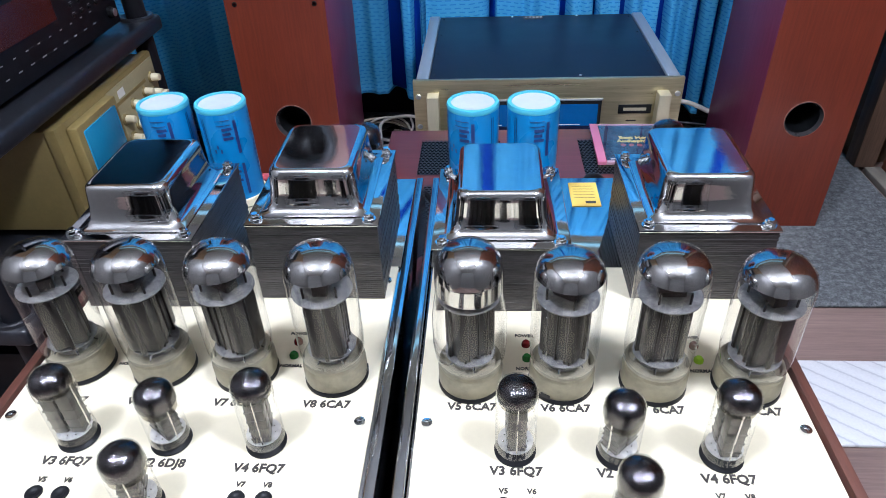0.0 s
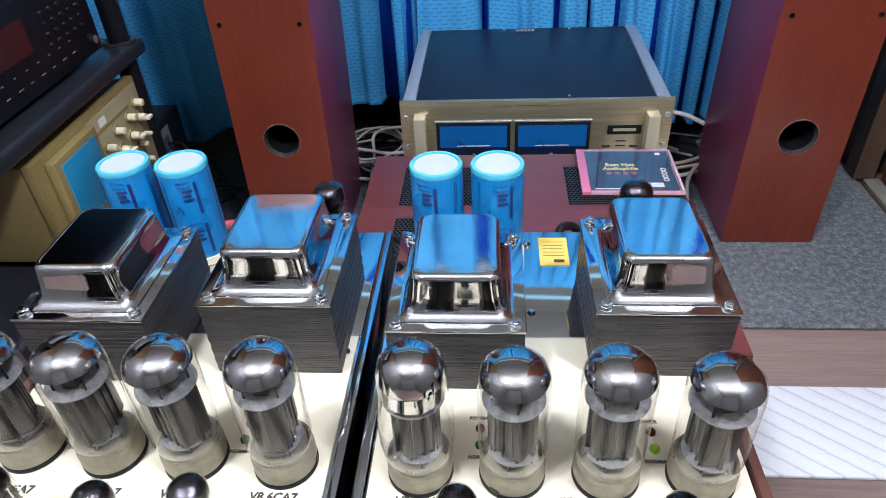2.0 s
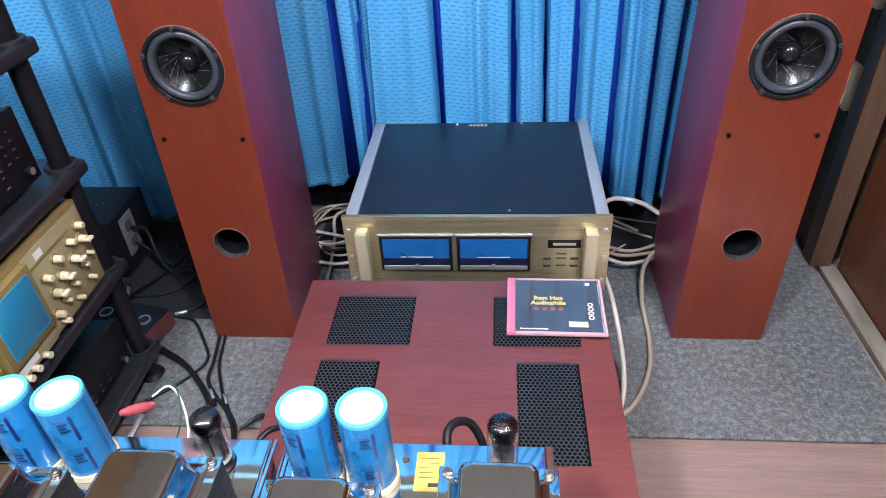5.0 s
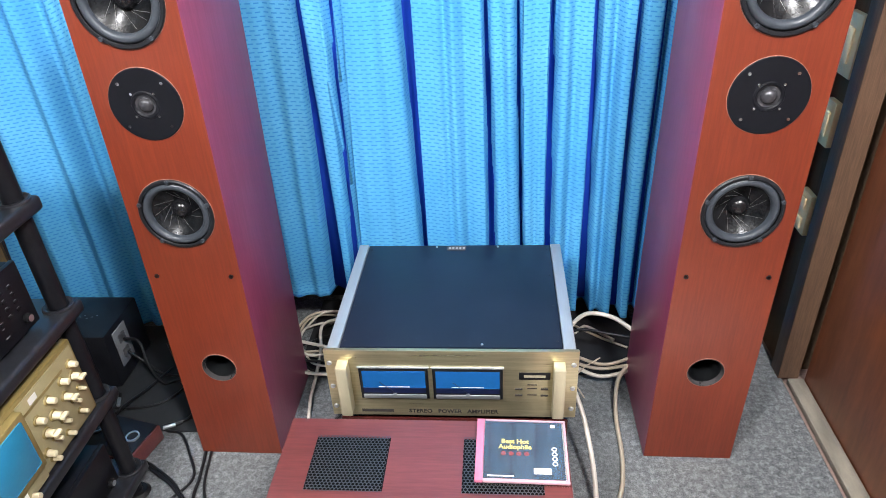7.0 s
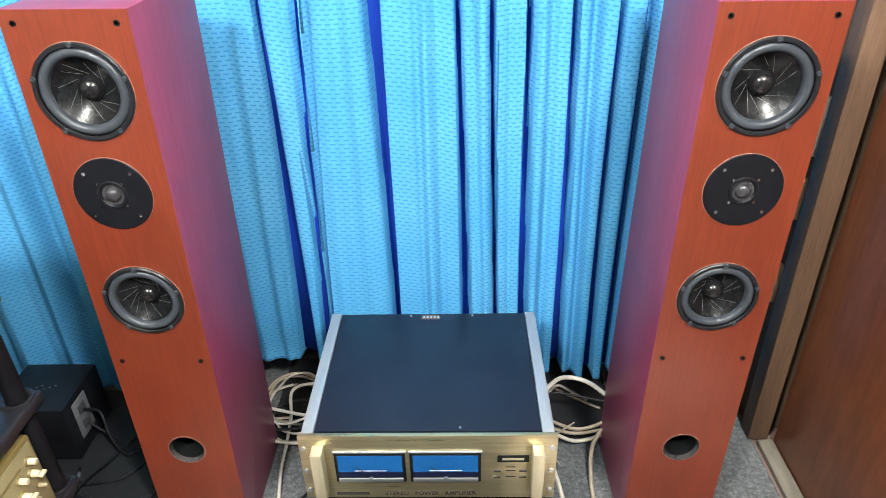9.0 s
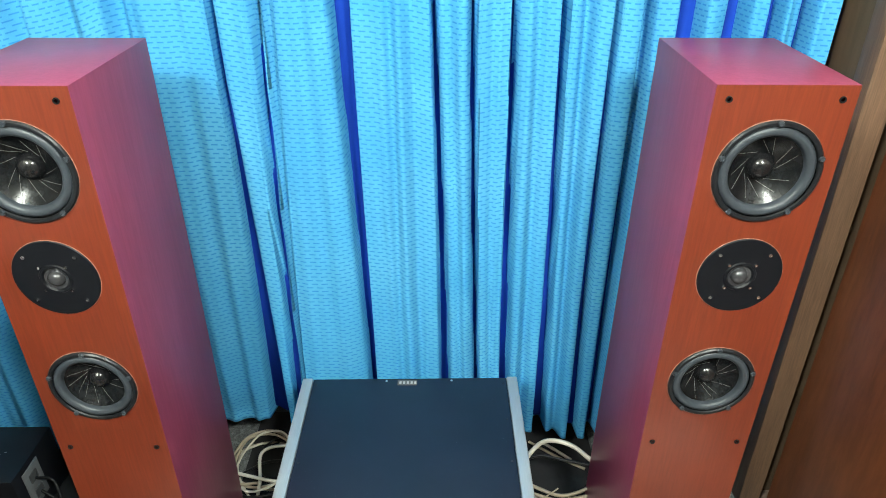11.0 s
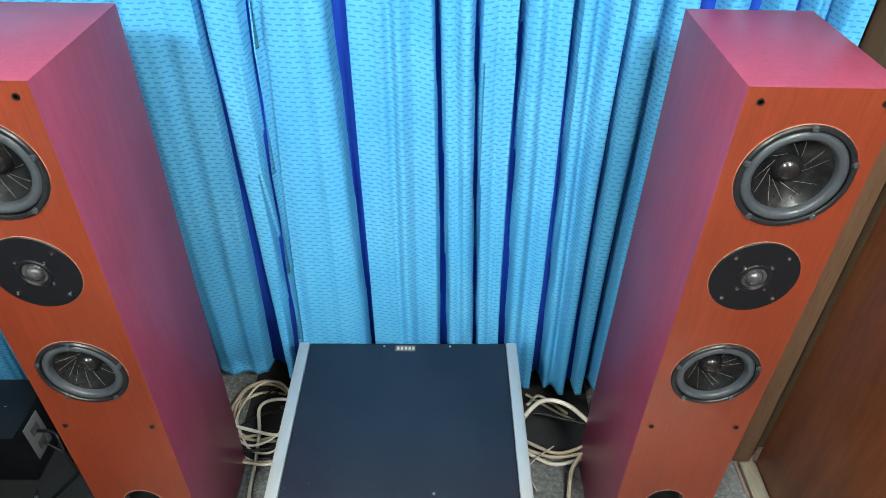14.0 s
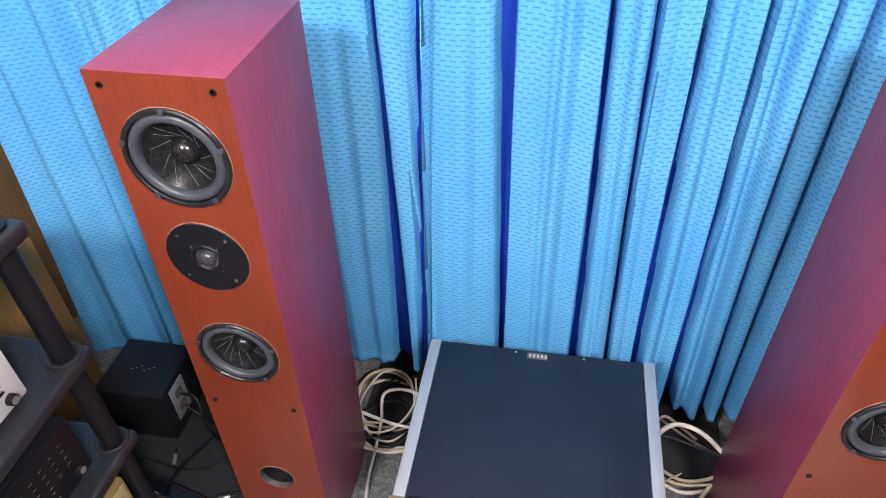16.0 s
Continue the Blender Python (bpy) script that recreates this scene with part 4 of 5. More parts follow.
def transformer(loc, label):
    """Origin at the middle of the foot; the flange lies on top of the stack."""
    t = thing("transformer", loc[:2] + (TOP + 0.0006,), label, "transformer", "output transformers")
    ht = loc[2] - TOP - 0.0006
    w, d = 0.0465, 0.0545
    stack = bmesh.new()
    n, prev = 34, None
    rnd = random.Random(int(loc[0] * 1e4))
    for k in range(n):
        e = rnd.uniform(-0.0004, 0.0002)
        for u, inset in ((0.0, 0.0), (0.82, 0.0), (0.82, 0.0004), (1.0, 0.0004)):
            a, b, z = w - 0.001 + e - inset, d - 0.001 + e - inset, (ht - 0.002) * (k + u) / n
            ring4 = [stack.verts.new(q) for q in ((-a, -b, z), (a, -b, z), (a, b, z), (-a, b, z))]
            if prev:
                for i in range(4):
                    stack.faces.new((prev[i], prev[(i + 1) % 4], ring4[(i + 1) % 4], ring4[i]))
            else:
                stack.faces.new(ring4[::-1])
            prev = ring4
    stack.faces.new(prev)
    part("core", stack, LAMINATE, t, "dark varnished lamination stack")
    part("flange", box(-w, w, -d, d, ht - 0.0018, ht, 0.0007), CHROME, t, "chromed flange")
    cov = bmesh.new()
    def ring(a, b, z, r):
        vs = []
        for cx, cy, s in ((a, b, 0), (-a, b, 1), (-a, -b, 2), (a, -b, 3)):
            for k in range(6):
                ang = s * math.pi / 2 + k * math.pi / 10
                vs.append(cov.verts.new((cx - math.copysign(r, cx) + r * math.cos(ang), cy - math.copysign(r, cy) + r * math.sin(ang), ht + z)))
        return vs
    prof = [(0.0385, 0.0465, 0.0002, 0.006), (0.0385, 0.0465, 0.0012, 0.006), (0.0345, 0.0425, 0.0022, 0.006), (0.0318, 0.0398, 0.0060, 0.007), (0.0306, 0.0388, 0.0150, 0.008), (0.0298, 0.0380, 0.0240, 0.008),
            (0.0294, 0.0376, 0.0280, 0.0082), (0.0287, 0.0369, 0.0302, 0.0080), (0.0272, 0.0354, 0.0314, 0.0075), (0.0254, 0.0336, 0.0318, 0.0070), (0.0248, 0.0330, 0.0318, 0.0068)]
    rings = [ring(*q) for q in prof]
    for a, b in zip(rings, rings[1:]):
        for k in range(len(a)):
            cov.faces.new((a[k], a[(k + 1) % len(a)], b[(k + 1) % len(a)], b[k]))
    cov.faces.new(rings[-1])
    part("cover", cov, CHROME, t, "rounded mirror chrome cover", 50)
    for sx in (-1, 1):
        for sy in (-1, 1):
            x, y = sx * 0.0395, sy * 0.0480
            b = part("bolt", rod((x, y, ht + 0.0012), (x, y, ht + 0.0052), 0.0021, seg=10), STEEL, t)
            part("washer", lathe([(0, ht + 0.0001), (0.0046, ht + 0.0001), (0.0046, ht + 0.001), (0, ht + 0.001)], 18, Matrix.Translation((x, y, 0))), STEEL, b)
            part("nut", rod((x, y, ht + 0.001), (x, y, ht + 0.0038), 0.0038, seg=6, bev=0.0004), STEEL, b)
    return t


def capacitor(loc, label, turn):
    t = thing("capacitor", loc, label, "capacitor", "large capacitors", turn)
    r, h = 0.0214, 0.0925
    part("clamp", lathe([(r, 0), (r + 0.0018, 0), (r + 0.0018, 0.007), (r, 0.007)], 40), IVORY, t, "white base ring")
    part("sleeve", lathe([(0, 0.0004), (r - 0.0003, 0.0004), (r - 0.0003, h - 0.004), (r - 0.001, h - 0.0015)], 48), CAP_BLUE, t, "blue printed sleeve")
    part("rim", lathe([(r - 0.0002, h - 0.0042), (r + 0.0002, h - 0.002), (r - 0.0006, h), (r - 0.0032, h + 0.0002), (r - 0.0038, h - 0.0012)], 48), CAP_RIM, t)
    part("top", lathe([(r - 0.0036, h - 0.001), (0, h - 0.0006)], 40), CAP_TOP, t, "pale top disc")
    def wrapped(a0, a1, z0, z1):
        bm = bmesh.new()
        n = max(2, int((a1 - a0) / 6))
        lo = [bm.verts.new(((r + 0.0002) * math.cos(radians(a0 + (a1 - a0) * k / n)), (r + 0.0002) * math.sin(radians(a0 + (a1 - a0) * k / n)), z0)) for k in range(n + 1)]
        hi = [bm.verts.new((v.co.x, v.co.y, z1)) for v in lo]
        for k in range(n):
            bm.faces.new((lo[k], lo[k + 1], hi[k + 1], hi[k]))
        return bm
    for base in (-128, -8):
        for z in (0.068, 0.028):
            for k in range(3):
                part("print_bar", wrapped(base + 28, base + 50 - 4 * (k % 2), z + 0.006 - k * 0.0042, z + 0.0085 - k * 0.0042), INK_BLUE, t)
            part("print_bar", wrapped(base + 18, base + 50, z + 0.0105, z + 0.0112), INK_BLUE, t)
            part("print_bar", wrapped(base + 18, base + 50, z + 0.0148, z + 0.0155), INK_BLUE, t)
            part("print_bar", wrapped(base + 55, base + 62, z - 0.016, z + 0.014), INK_BLUE, t)
        for q in (-18, -13):
            part("print_line", wrapped(base + q, base + q + 1.6, 0.018, h - 0.008), INK_BLUE, t)
        for k in range(3):
            part("print_dot", wrapped(base + 2 + 7 * k, base + 6 + 7 * k, 0.054 + 0.004 * (k % 2), 0.0575 + 0.004 * (k % 2)), INK_BLUE, t)
    return t


def chassis(cx, label, dy):
    """The case of a tube amplifier; its tubes, transformers and capacitors stand on it."""
    t = thing("tube_amplifier", (cx, 0.30, 0.3862), label, "amplifier", "pair of tube amplifiers")
    z = TOP - 0.3862
    part("case", box(-0.1165, 0.1165, -0.165, 0.249, 0.012, z - 0.0025, 0.0015), STEEL, t)
    part("face_plate", box(-0.1145, 0.1145, -0.163, 0.113, z - 0.0022, z, 0.0006), CREAM, t, "cream enamelled top plate")
    part("rear_plate", box(-0.1165, 0.1165, 0.1135, 0.2495, z - 0.0022, z + 0.0003, 0.0006), STEEL, t, "mirror polished rear plate")
    for s in (-1, 1):
        part("side_board", box(min(s * 0.1170, s * 0.1235), max(s * 0.1170, s * 0.1235), -0.168, 0.25, 0.004, z + 0.0015, 0.001), DARK_EDGE if s * cx > 0 else STEEL, t)
        for y in (-0.040, -0.15, 0.095):
            part("screw", lathe([(0, z + 0.0012), (0.0014, z + 0.0012), (0.0017, z + 0.0022), (0.0033, z + 0.0020), (0.0038, z + 0.0002)], 14, Matrix.Translation((s * 0.108, y, 0))), STEEL, t)
        for y in ((0.14,) if s > 0 else (0.232,)):
            part("screw", lathe([(0, z + 0.0032), (0.002, z + 0.0030), (0.0032, z + 0.0005)], 12, Matrix.Translation((-0.009, y, 0))), STEEL, t)
    def words(text, x, y, size=0.0078):
        part("lettering", lettering(text, size, pose(x, y, z + 0.0004), 0.0002, 0.04), INK, t)
    for k, x in enumerate((-0.083, -0.027, 0.028, 0.084)):
        words("V%d 6CA7" % (k + 5), x + 0.001, -0.0265)
    words("V3 6FQ7", -0.057, -0.0715)
    words("V2 6DJ8", 0.000, -0.0715)
    words("V4 6FQ7", 0.056, -0.0735)
    words("V1 6DJ8", 0.0, -0.118)
    for k, x in enumerate((-0.064, -0.049, 0.049, 0.064)):
        words("V%d" % (k + 5), x, -0.084, 0.0045)
        part("jack", lathe([(0, z + 0.0004), (0.0014, z + 0.0004), (0.002, z + 0.0006), (0.0036, z + 0.0012), (0.0046, z + 0.0010), (0.0048, z + 0.0002)], 20, Matrix.Translation((x, -0.0925, 0))), BLACK_PLASTIC, t)
    for x in ((-0.053, 0.0555) if cx < 0 else (-0.047, 0.062)):
        words("NORMAL", x, 0.0055, 0.0036)
        words("POWER", x - 0.001, 0.0360, 0.0036)
        part("red_light", lathe([(0.003, z), (0.003, z + 0.002), (0.002, z + 0.0035), (0, z + 0.004)], 14, Matrix.Translation((x, 0.0275, 0))), LED_RED, t, "small red indicator")
        part("green_light", lathe([(0.003, z), (0.003, z + 0.002), (0.002, z + 0.0035), (0, z + 0.004)], 14, Matrix.Translation((x, 0.0145, 0))), NEON if (cx > 0 and x > 0) else LED_GREEN, t, "small green indicator")
    if cx > 0:
        lab = part("rating_label", box(0.001, 0.026, 0.200, 0.240, z + 0.0005, z + 0.0009), YELLOW_LABEL, t, "yellow paper rating label")
        for k in range(5):
            part("print_bar", box(0.004, 0.022, 0.213 + 0.005 * k, 0.2136 + 0.005 * k, z + 0.0010, z + 0.0011), INK, lab)
        part("print_bar", box(0.013, 0.022, 0.204, 0.208, z + 0.0010, z + 0.0011), INK, lab)
    for fx in (-0.1, 0.1):
        for fy in (-0.14, 0.22):
            part("foot", rod((fx, fy, 0.0), (fx, fy, 0.0118), 0.010), RUBBER, t)
    return t


YELLOW_LABEL = plain("yellow_paper_label", (0.66, 0.47, 0.09), 0.6, var=0.08)
for cx, dy, word in ((-0.183, 0.003, "tube amplifier with a cream top plate beside the black rack"), (0.073, 0.0, "tube amplifier with a cream top plate and a yellow rear label")):
    chassis(cx, word, dy)
    left = cx < 0
    for k, x in enumerate((-0.083, -0.027, 0.028, 0.083)):
        big = k == 0 and not left
        power_tube((cx + x + ((0, 0, 0.0005, 0.0045) if left else (0, 0, 0.001, 0.002))[k], 0.2955 + dy + (0.006 * (3 - k) / 3 if left else 0), TOP + 0.0006),
                   "coke-bottle shaped power tube with a silver top" if big else "straight glass power tube with a silvered top and cream base",
                   ((0.0965, 0.0980, 0.0990, 0.0995) if left else (0.1040, 0.0975, 0.1005, 0.0950))[k], big, 0.0148 if left else 0.0122)
    small_tube((cx - 0.057, 0.2425 + dy, TOP + 0.0006), "slim glass signal tube with a silver top")
    small_tube((cx - 0.0005, 0.2415 + dy, TOP + 0.0006), "short glass signal tube with a silvered upper half", 0.047, True)
    small_tube((cx + 0.056, 0.2415 + dy, TOP + 0.0006), "slim glass signal tube with a silver top")
    small_tube((cx + 0.000, 0.199 + dy, TOP + 0.0006), "short glass signal tube with a silvered upper half", 0.047, True)
    small_tube((cx + 0.078, 0.523, TOP + 0.0008), "dark rectifier tube behind the transformer", 0.068, True, "rectifier tubes", 0.0135)
    capacitor((cx - (0.0915 if left else 0.0845), 0.520 if left else 0.513, TOP + 0.0008), "blue electrolytic capacitor with a pale top", 8 if left else -20)
    capacitor((cx - (0.0415 if left else 0.0355), 0.520 if left else 0.513, TOP + 0.0008), "blue electrolytic capacitor with a pale top", 22 if left else 10)
transformer((-0.2465, 0.417, 0.5620), "squat output transformer with a chrome cover, beside the rack")
transformer((-0.1195, 0.4275, 0.5675), "output transformer with a mirror chrome cover")
transformer((0.0095, 0.415, 0.5570), "low output transformer with a mirror chrome cover")
transformer((0.1475, 0.4295, 0.5610), "output transformer with a mirror chrome cover, at the outer edge")


# ---- the black rack with the oscilloscope ----
RX, RY = -0.576, 1.092
RACK_EDGE = plain("worn_black_enamel", (0.018, 0.019, 0.023), 0.33, var=0.4, scale=60, spec=0.45)
PLY = wood("orange_plywood", (0.26, 0.125, 0.030), (0.42, 0.22, 0.062), rough=0.5, grain=(6, 6, 0.8))
solid("plywood_board", box(-1.076, -1.061, 1.24, 1.56, 0.0006, 0.50, 0.001), PLY, "orange plywood board standing on the carpet behind the rack", "board")
rack = thing("equipment_rack", (RX, RY, 0.0), "black open rack with round pillars and five shelves", "rack")
LEVELS = [0.078, 0.288, 0.498, 0.706, 0.938]
for z in LEVELS:
    sh = part("shelf", box(-0.44, 0.028, -0.53, 0.028, z - 0.026, z, 0.007, 3), RACK_EDGE, rack, "black shelf with a rounded edge")
for px in (0.0, -0.41):
    for py in (0.0, -0.50):
        for z0, z1 in zip(LEVELS, LEVELS[1:]):
            part("pillar", rod((px, py, z0), (px, py, z1 - 0.0262), 0.0165, seg=20), BLACK_METAL, rack)
            part("collar", lathe([(0.0168, z0 + 0.0015), (0.0205, z0 + 0.0045), (0.0240, z0 + 0.0050), (0.0262, z0 + 0.0038), (0.0270, z0 + 0.0002)], 28, Matrix.Translation((px, py, 0))), RACK_EDGE, rack, "raised collar round the pillar")
        part("pillar", rod((px, py, 0.012), (px, py, LEVELS[0] - 0.0262), 0.011, seg=16), BLACK_METAL, rack)
        part("foot", lathe([(0, 0), (0.024, 0), (0.026, 0.004), (0.020, 0.012), (0, 0.013)], 24, Matrix.Translation((px, py, 0.0 if py > -0.1 else -0.012))), BLACK_PLASTIC, rack)
        part("finial", lathe([(0.019, 0.9382), (0.019, 0.943), (0.012, 0.947), (0, 0.947)], 20, Matrix.Translation((px, py, 0))), BLACK_METAL, rack)


def oscilloscope():
    t = thing("oscilloscope", (-0.556, 0.905, 0.289), "ochre oscilloscope with a blue screen and ivory knobs, on the rack", "oscilloscope")
    # front faces +x
    part("case", box(-0.37, -0.012, -0.147, 0.147, 0.012, 0.164, 0.004), SCOPE_CASE, t)
    part("face_frame", box(-0.0118, 0.004, -0.150, 0.150, 0.008, 0.168, 0.003), SCOPE_CASE, t)
    part("control_panel", box(0.0042, 0.006, -0.013, 0.143, 0.014, 0.160, 0.0006), SCOPE_FACE, t, "beige control panel")
    b = part("screen_bezel", box(0.0042, 0.020, -0.128, -0.016, 0.044, 0.160, 0.003), SCOPE_CASE, t)
    part("screen", box(0.0202, 0.0220, -0.116, -0.028, 0.058, 0.150, 0.002), CRT, b, "flat blue screen")
    part("lower_strip", box(0.0042, 0.012, -0.128, -0.016, 0.014, 0.041, 0.002), SCOPE_FACE, t)
    part("white_tag", box(0.0122, 0.0127, -0.115, -0.068, 0.022, 0.034), WHITE, t)
    part("tag_bar", box(0.0062, 0.0066, 0.015, 0.035, 0.140, 0.152), WHITE, t)
    part("head_strip", box(0.0062, 0.0066, -0.005, 0.105, 0.132, 0.1375), SCOPE_CASE, t)
    for y, z, r, k in ((0.014, 0.108, 0.0085, 0), (0.050, 0.118, 0.0085, 0), (0.092, 0.121, 0.008, 0), (0.124, 0.132, 0.0085, 0), (0.120, 0.108, 0.009, 1), (0.020, 0.074, 0.010, 1), (0.048, 0.086, 0.010, 1), (0.086, 0.092, 0.009, 1),
                       (0.004, 0.044, 0.0085, 0), (0.030, 0.052, 0.006, 0), (0.062, 0.060, 0.006, 0), (0.100, 0.070, 0.006, 0), (0.122, 0.078, 0.005, 0), (0.010, 0.026, 0.007, 0), (0.060, 0.032, 0.006, 0), (0.105, 0.040, 0.006, 0)):
        kn = part("knob", rod((0.0062, y, z), (0.0220, y, z), r * 0.76, r * 0.64, 18, bev=0.001), IVORY, t)
        part("skirt", rod((0.0061, y, z), (0.0092, y, z), r * 1.1, r * 0.95, 18), SCOPE_CASE, kn)
        if k:
            part("pointer", box(0.0225, 0.0300, y - r * 0.8, y + r * 0.8, z - 0.0025, z + 0.0025, 0.001), IVORY, kn)
    for y in (-0.128, -0.108, -0.088, -0.060):
        part("knob", rod((0.0122, y, 0.017 + 0.001), (0.024, y, 0.018), 0.0055, seg=14), IVORY, t)
    for fx in (-0.33, -0.05):
        for fy in (-0.12, 0.12):
            part("foot", rod((fx, fy, 0.0), (fx, fy, 0.0118), 0.010), RUBBER, t)


oscilloscope()


def deck(z, y0, y1, h, label, name, front, red=True, x=-0.585, rows=4):
    t = thing(name, (x, (y0 + y1) / 2, z + 0.0006), label, "audio component", "black audio components")
    w = (y1 - y0) / 2
    part("case", box(-0.33, -0.004, -w, w, 0.010, h, 0.003), BLACK_METAL, t)
    part("front_panel", box(-0.0038, 0.006, -w - 0.002, w + 0.002, 0.008, h + 0.001, 0.002), front, t)
    if red:
        part("display", box(0.0062, 0.0068, -w * 0.75, w * 0.25, h * 0.48, h * 0.84), DARK_RED, t, "dark red display window")
    rnd = random.Random(int(z * 1000))
    for r in range(rows):
        for k in range(5):
            y, zz = w * (0.45 + 0.1 * k), h * (0.42 + 0.115 * r)
            part("button", box(0.0062, 0.0085, y - 0.0045, y + 0.0045, zz - 0.002, zz + 0.002, 0.0006), BLACK_PLASTIC, t)
            part("print_bar", box(0.0062, 0.0065, y - 0.003, y + 0.003, zz + 0.0035, zz + 0.0044), GREY_INK, t)
    for k in range(12):
        y = -w * 0.8 + k * w * 0.13
        part("print_bar", box(0.0062, 0.0066, y, y + 0.006 + 0.004 * rnd.random(), h * 0.22, h * 0.22 + 0.0014), GREY_INK, t)
        part("print_bar", box(0.0062, 0.0066, y, y + 0.005, h * 0.36, h * 0.36 + 0.0012), GREY_INK, t)
    kn = part("knob", rod((0.0062, w * 0.88, h * 0.24), (0.0150, w * 0.88, h * 0.24), 0.009, 0.008, 20, bev=0.001), BLACK_PLASTIC, t)
    part("cap", rod((0.0151, w * 0.88, h * 0.24), (0.0158, w * 0.88, h * 0.24), 0.006, seg=16), ALU, kn)
    for fx in (-0.3, -0.04):
        for fy in (-w * 0.85, w * 0.85):
            part("foot", rod((fx, fy, 0.0), (fx, fy, 0.0098), 0.012), RUBBER, t)
    return t


GREY_FRONT = plain("pale_grey_panel", (0.55, 0.55, 0.56), 0.4)
deck(0.498, 0.62, 1.045, 0.125, "black stereo receiver with a dark red display, on the rack", "receiver", BLACK_METAL)
deck(0.078, 0.63, 1.06, 0.105, "black audio deck on the lowest shelf", "audio_deck", BLACK_METAL, False, rows=0)
deck(0.706, 0.60, 1.02, 0.10, "black component with a pale front, on the upper shelf", "audio_component", GREY_FRONT, False)


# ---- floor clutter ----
# the sheet under the curtain is painted shade; the felt behind the rack is cloth
solid("floor_cloth_and_shade", box(-0.325, 0.560, 1.475, 1.79, 0.0004, 0.005, 0.002), plain("black_carpet_shade", (0.008, 0.008, 0.010), 0.95, bump=0.5), "black sheet painting in the shade on the carpet under the curtain", "cloth")
solid("floor_cloth_and_shade", box(-1.02, -0.43, 1.265, 1.66, 0.0004, 0.005, 0.002), plain("black_felt", (0.008, 0.010, 0.012), 0.95, bump=0.5), "black felt cloth spread on the grey carpet", "cloth")
PLATE_FRONT = plain("grey_outlet_plate", (0.16, 0.16, 0.165), 0.5)
box_t = thing("power_unit", (-0.852, 1.490, 0.0052), "matt black metal power unit with an outlet plate, on black cloth", "power supply")
part("case", box(-0.088, 0.088, -0.085, 0.085, 0.004, 0.165, 0.004), BLACK_METAL, box_t)
pl = part("outlet_plate", box(0.0882, 0.092, -0.055, 0.005, 0.045, 0.150, 0.002), PLATE_FRONT, box_t, "grey outlet plate")
for z in (0.075, 0.12):
    part("outlet", box(0.0922, 0.0935, -0.040, -0.012, z - 0.012, z + 0.012, 0.002), OUTLET_GREY, pl)
for k in range(6):
    part("scuff", box(-0.03 + 0.011 * k, -0.025 + 0.011 * k, -0.01 + 0.006 * (k % 3), -0.008 + 0.006 * (k % 3), 0.1651, 0.1653), GREY_INK, box_t)
for fx in (-0.06, 0.06):
    for fy in (-0.06, 0.06):
        part("foot", rod((fx, fy, 0.0), (fx, fy, 0.0042), 0.012), RUBBER, box_t)

tap = thing("power_strip_box", (-0.640, 1.200, 0.0054), "wooden outlet box with a dark top, on the carpet", "power strip", rz=-14)
part("body", box(-0.13, 0.045, -0.055, 0.055, 0.0, 0.042, 0.002), CASE_WOOD, tap)
part("top_plate", box(-0.127, 0.042, -0.052, 0.052, 0.0422, 0.045, 0.001), BLACK_METAL, tap)
for k in range(3):
    part("outlet", lathe([(0, 0.047), (0.0120, 0.047)], 24, Matrix.Translation((0.012 - 0.05 * k, 0.005, 0))), BLACK_PLASTIC, tap)
    part("outlet_ring", lathe([(0.0122, 0.0472), (0.0125, 0.050), (0.0150, 0.050), (0.0155, 0.0452)], 24, Matrix.Translation((0.012 - 0.05 * k, 0.005, 0))), ALU, tap)

solid("floor_mat", box(0.395, 0.935, 0.655, 0.827, -0.0118, -0.004, 0.003), CLOTH, "white ribbed cloth mat on the wooden floor", "mat")


def cable(points, r, material, label, group="loose cables"):
    solid("cable", sweep(points, r), material, label, "cable", group, angle=80)


def coil(cx, cy, rx, ry, turns, z0, rise, r, material, label, seed):
    """A loose coil of cable lying on the floor."""
    q, pts = random.Random(seed), []
    for i in range(int(turns * 10) + 1):
        a = 2 * math.pi * i / 10 + seed
        k = 1 + 0.10 * math.sin(2.3 * a + seed) + q.uniform(-0.05, 0.05)
        pts.append((cx + rx * k * math.cos(a), cy + ry * k * math.sin(a), z0 + rise * i / (turns * 10) + 0.006 * (1 + math.sin(1.7 * a + seed))))
    cable(pts, r, material, label)


coil(-0.272, 1.585, 0.082, 0.085, 2.6, 0.012, 0.035, 0.0034, CABLE_BEIGE, "coiled beige cable lying under the curtain", 1)
coil(-0.262, 1.565, 0.074, 0.095, 1.8, 0.020, 0.05, 0.0029, CABLE_WHITE, "coiled pale cable lying under the curtain", 2)
coil(-0.255, 1.520, 0.070, 0.060, 1.7, 0.012, 0.045, 0.0033, BLACK_PLASTIC, "coiled black cable beside the speaker", 3)
coil(-0.225, 1.600, 0.060, 0.075, 1.8, 0.010, 0.02, 0.0030, BLACK_PLASTIC, "coiled black cable under the curtain", 4)
cable([(-0.13, 1.53, 0.10), (-0.20, 1.572, 0.10), (-0.267, 1.566, 0.085), (-0.262, 1.50, 0.055), (-0.266, 1.44, 0.02), (-0.265, 1.372, 0.010), (-0.25, 1.27, 0.006), (-0.235, 1.13, 0.006), (-0.21, 1.00, 0.006)], 0.0042, CABLE_WHITE, "pale cable running forward over the carpet")
cable([(-0.33, 1.515, 0.075), (-0.27, 1.498, 0.075), (-0.221, 1.489, 0.072), (-0.13, 1.47, 0.09)], 0.0042, CABLE_WHITE, "pale cable between speaker and amplifier")
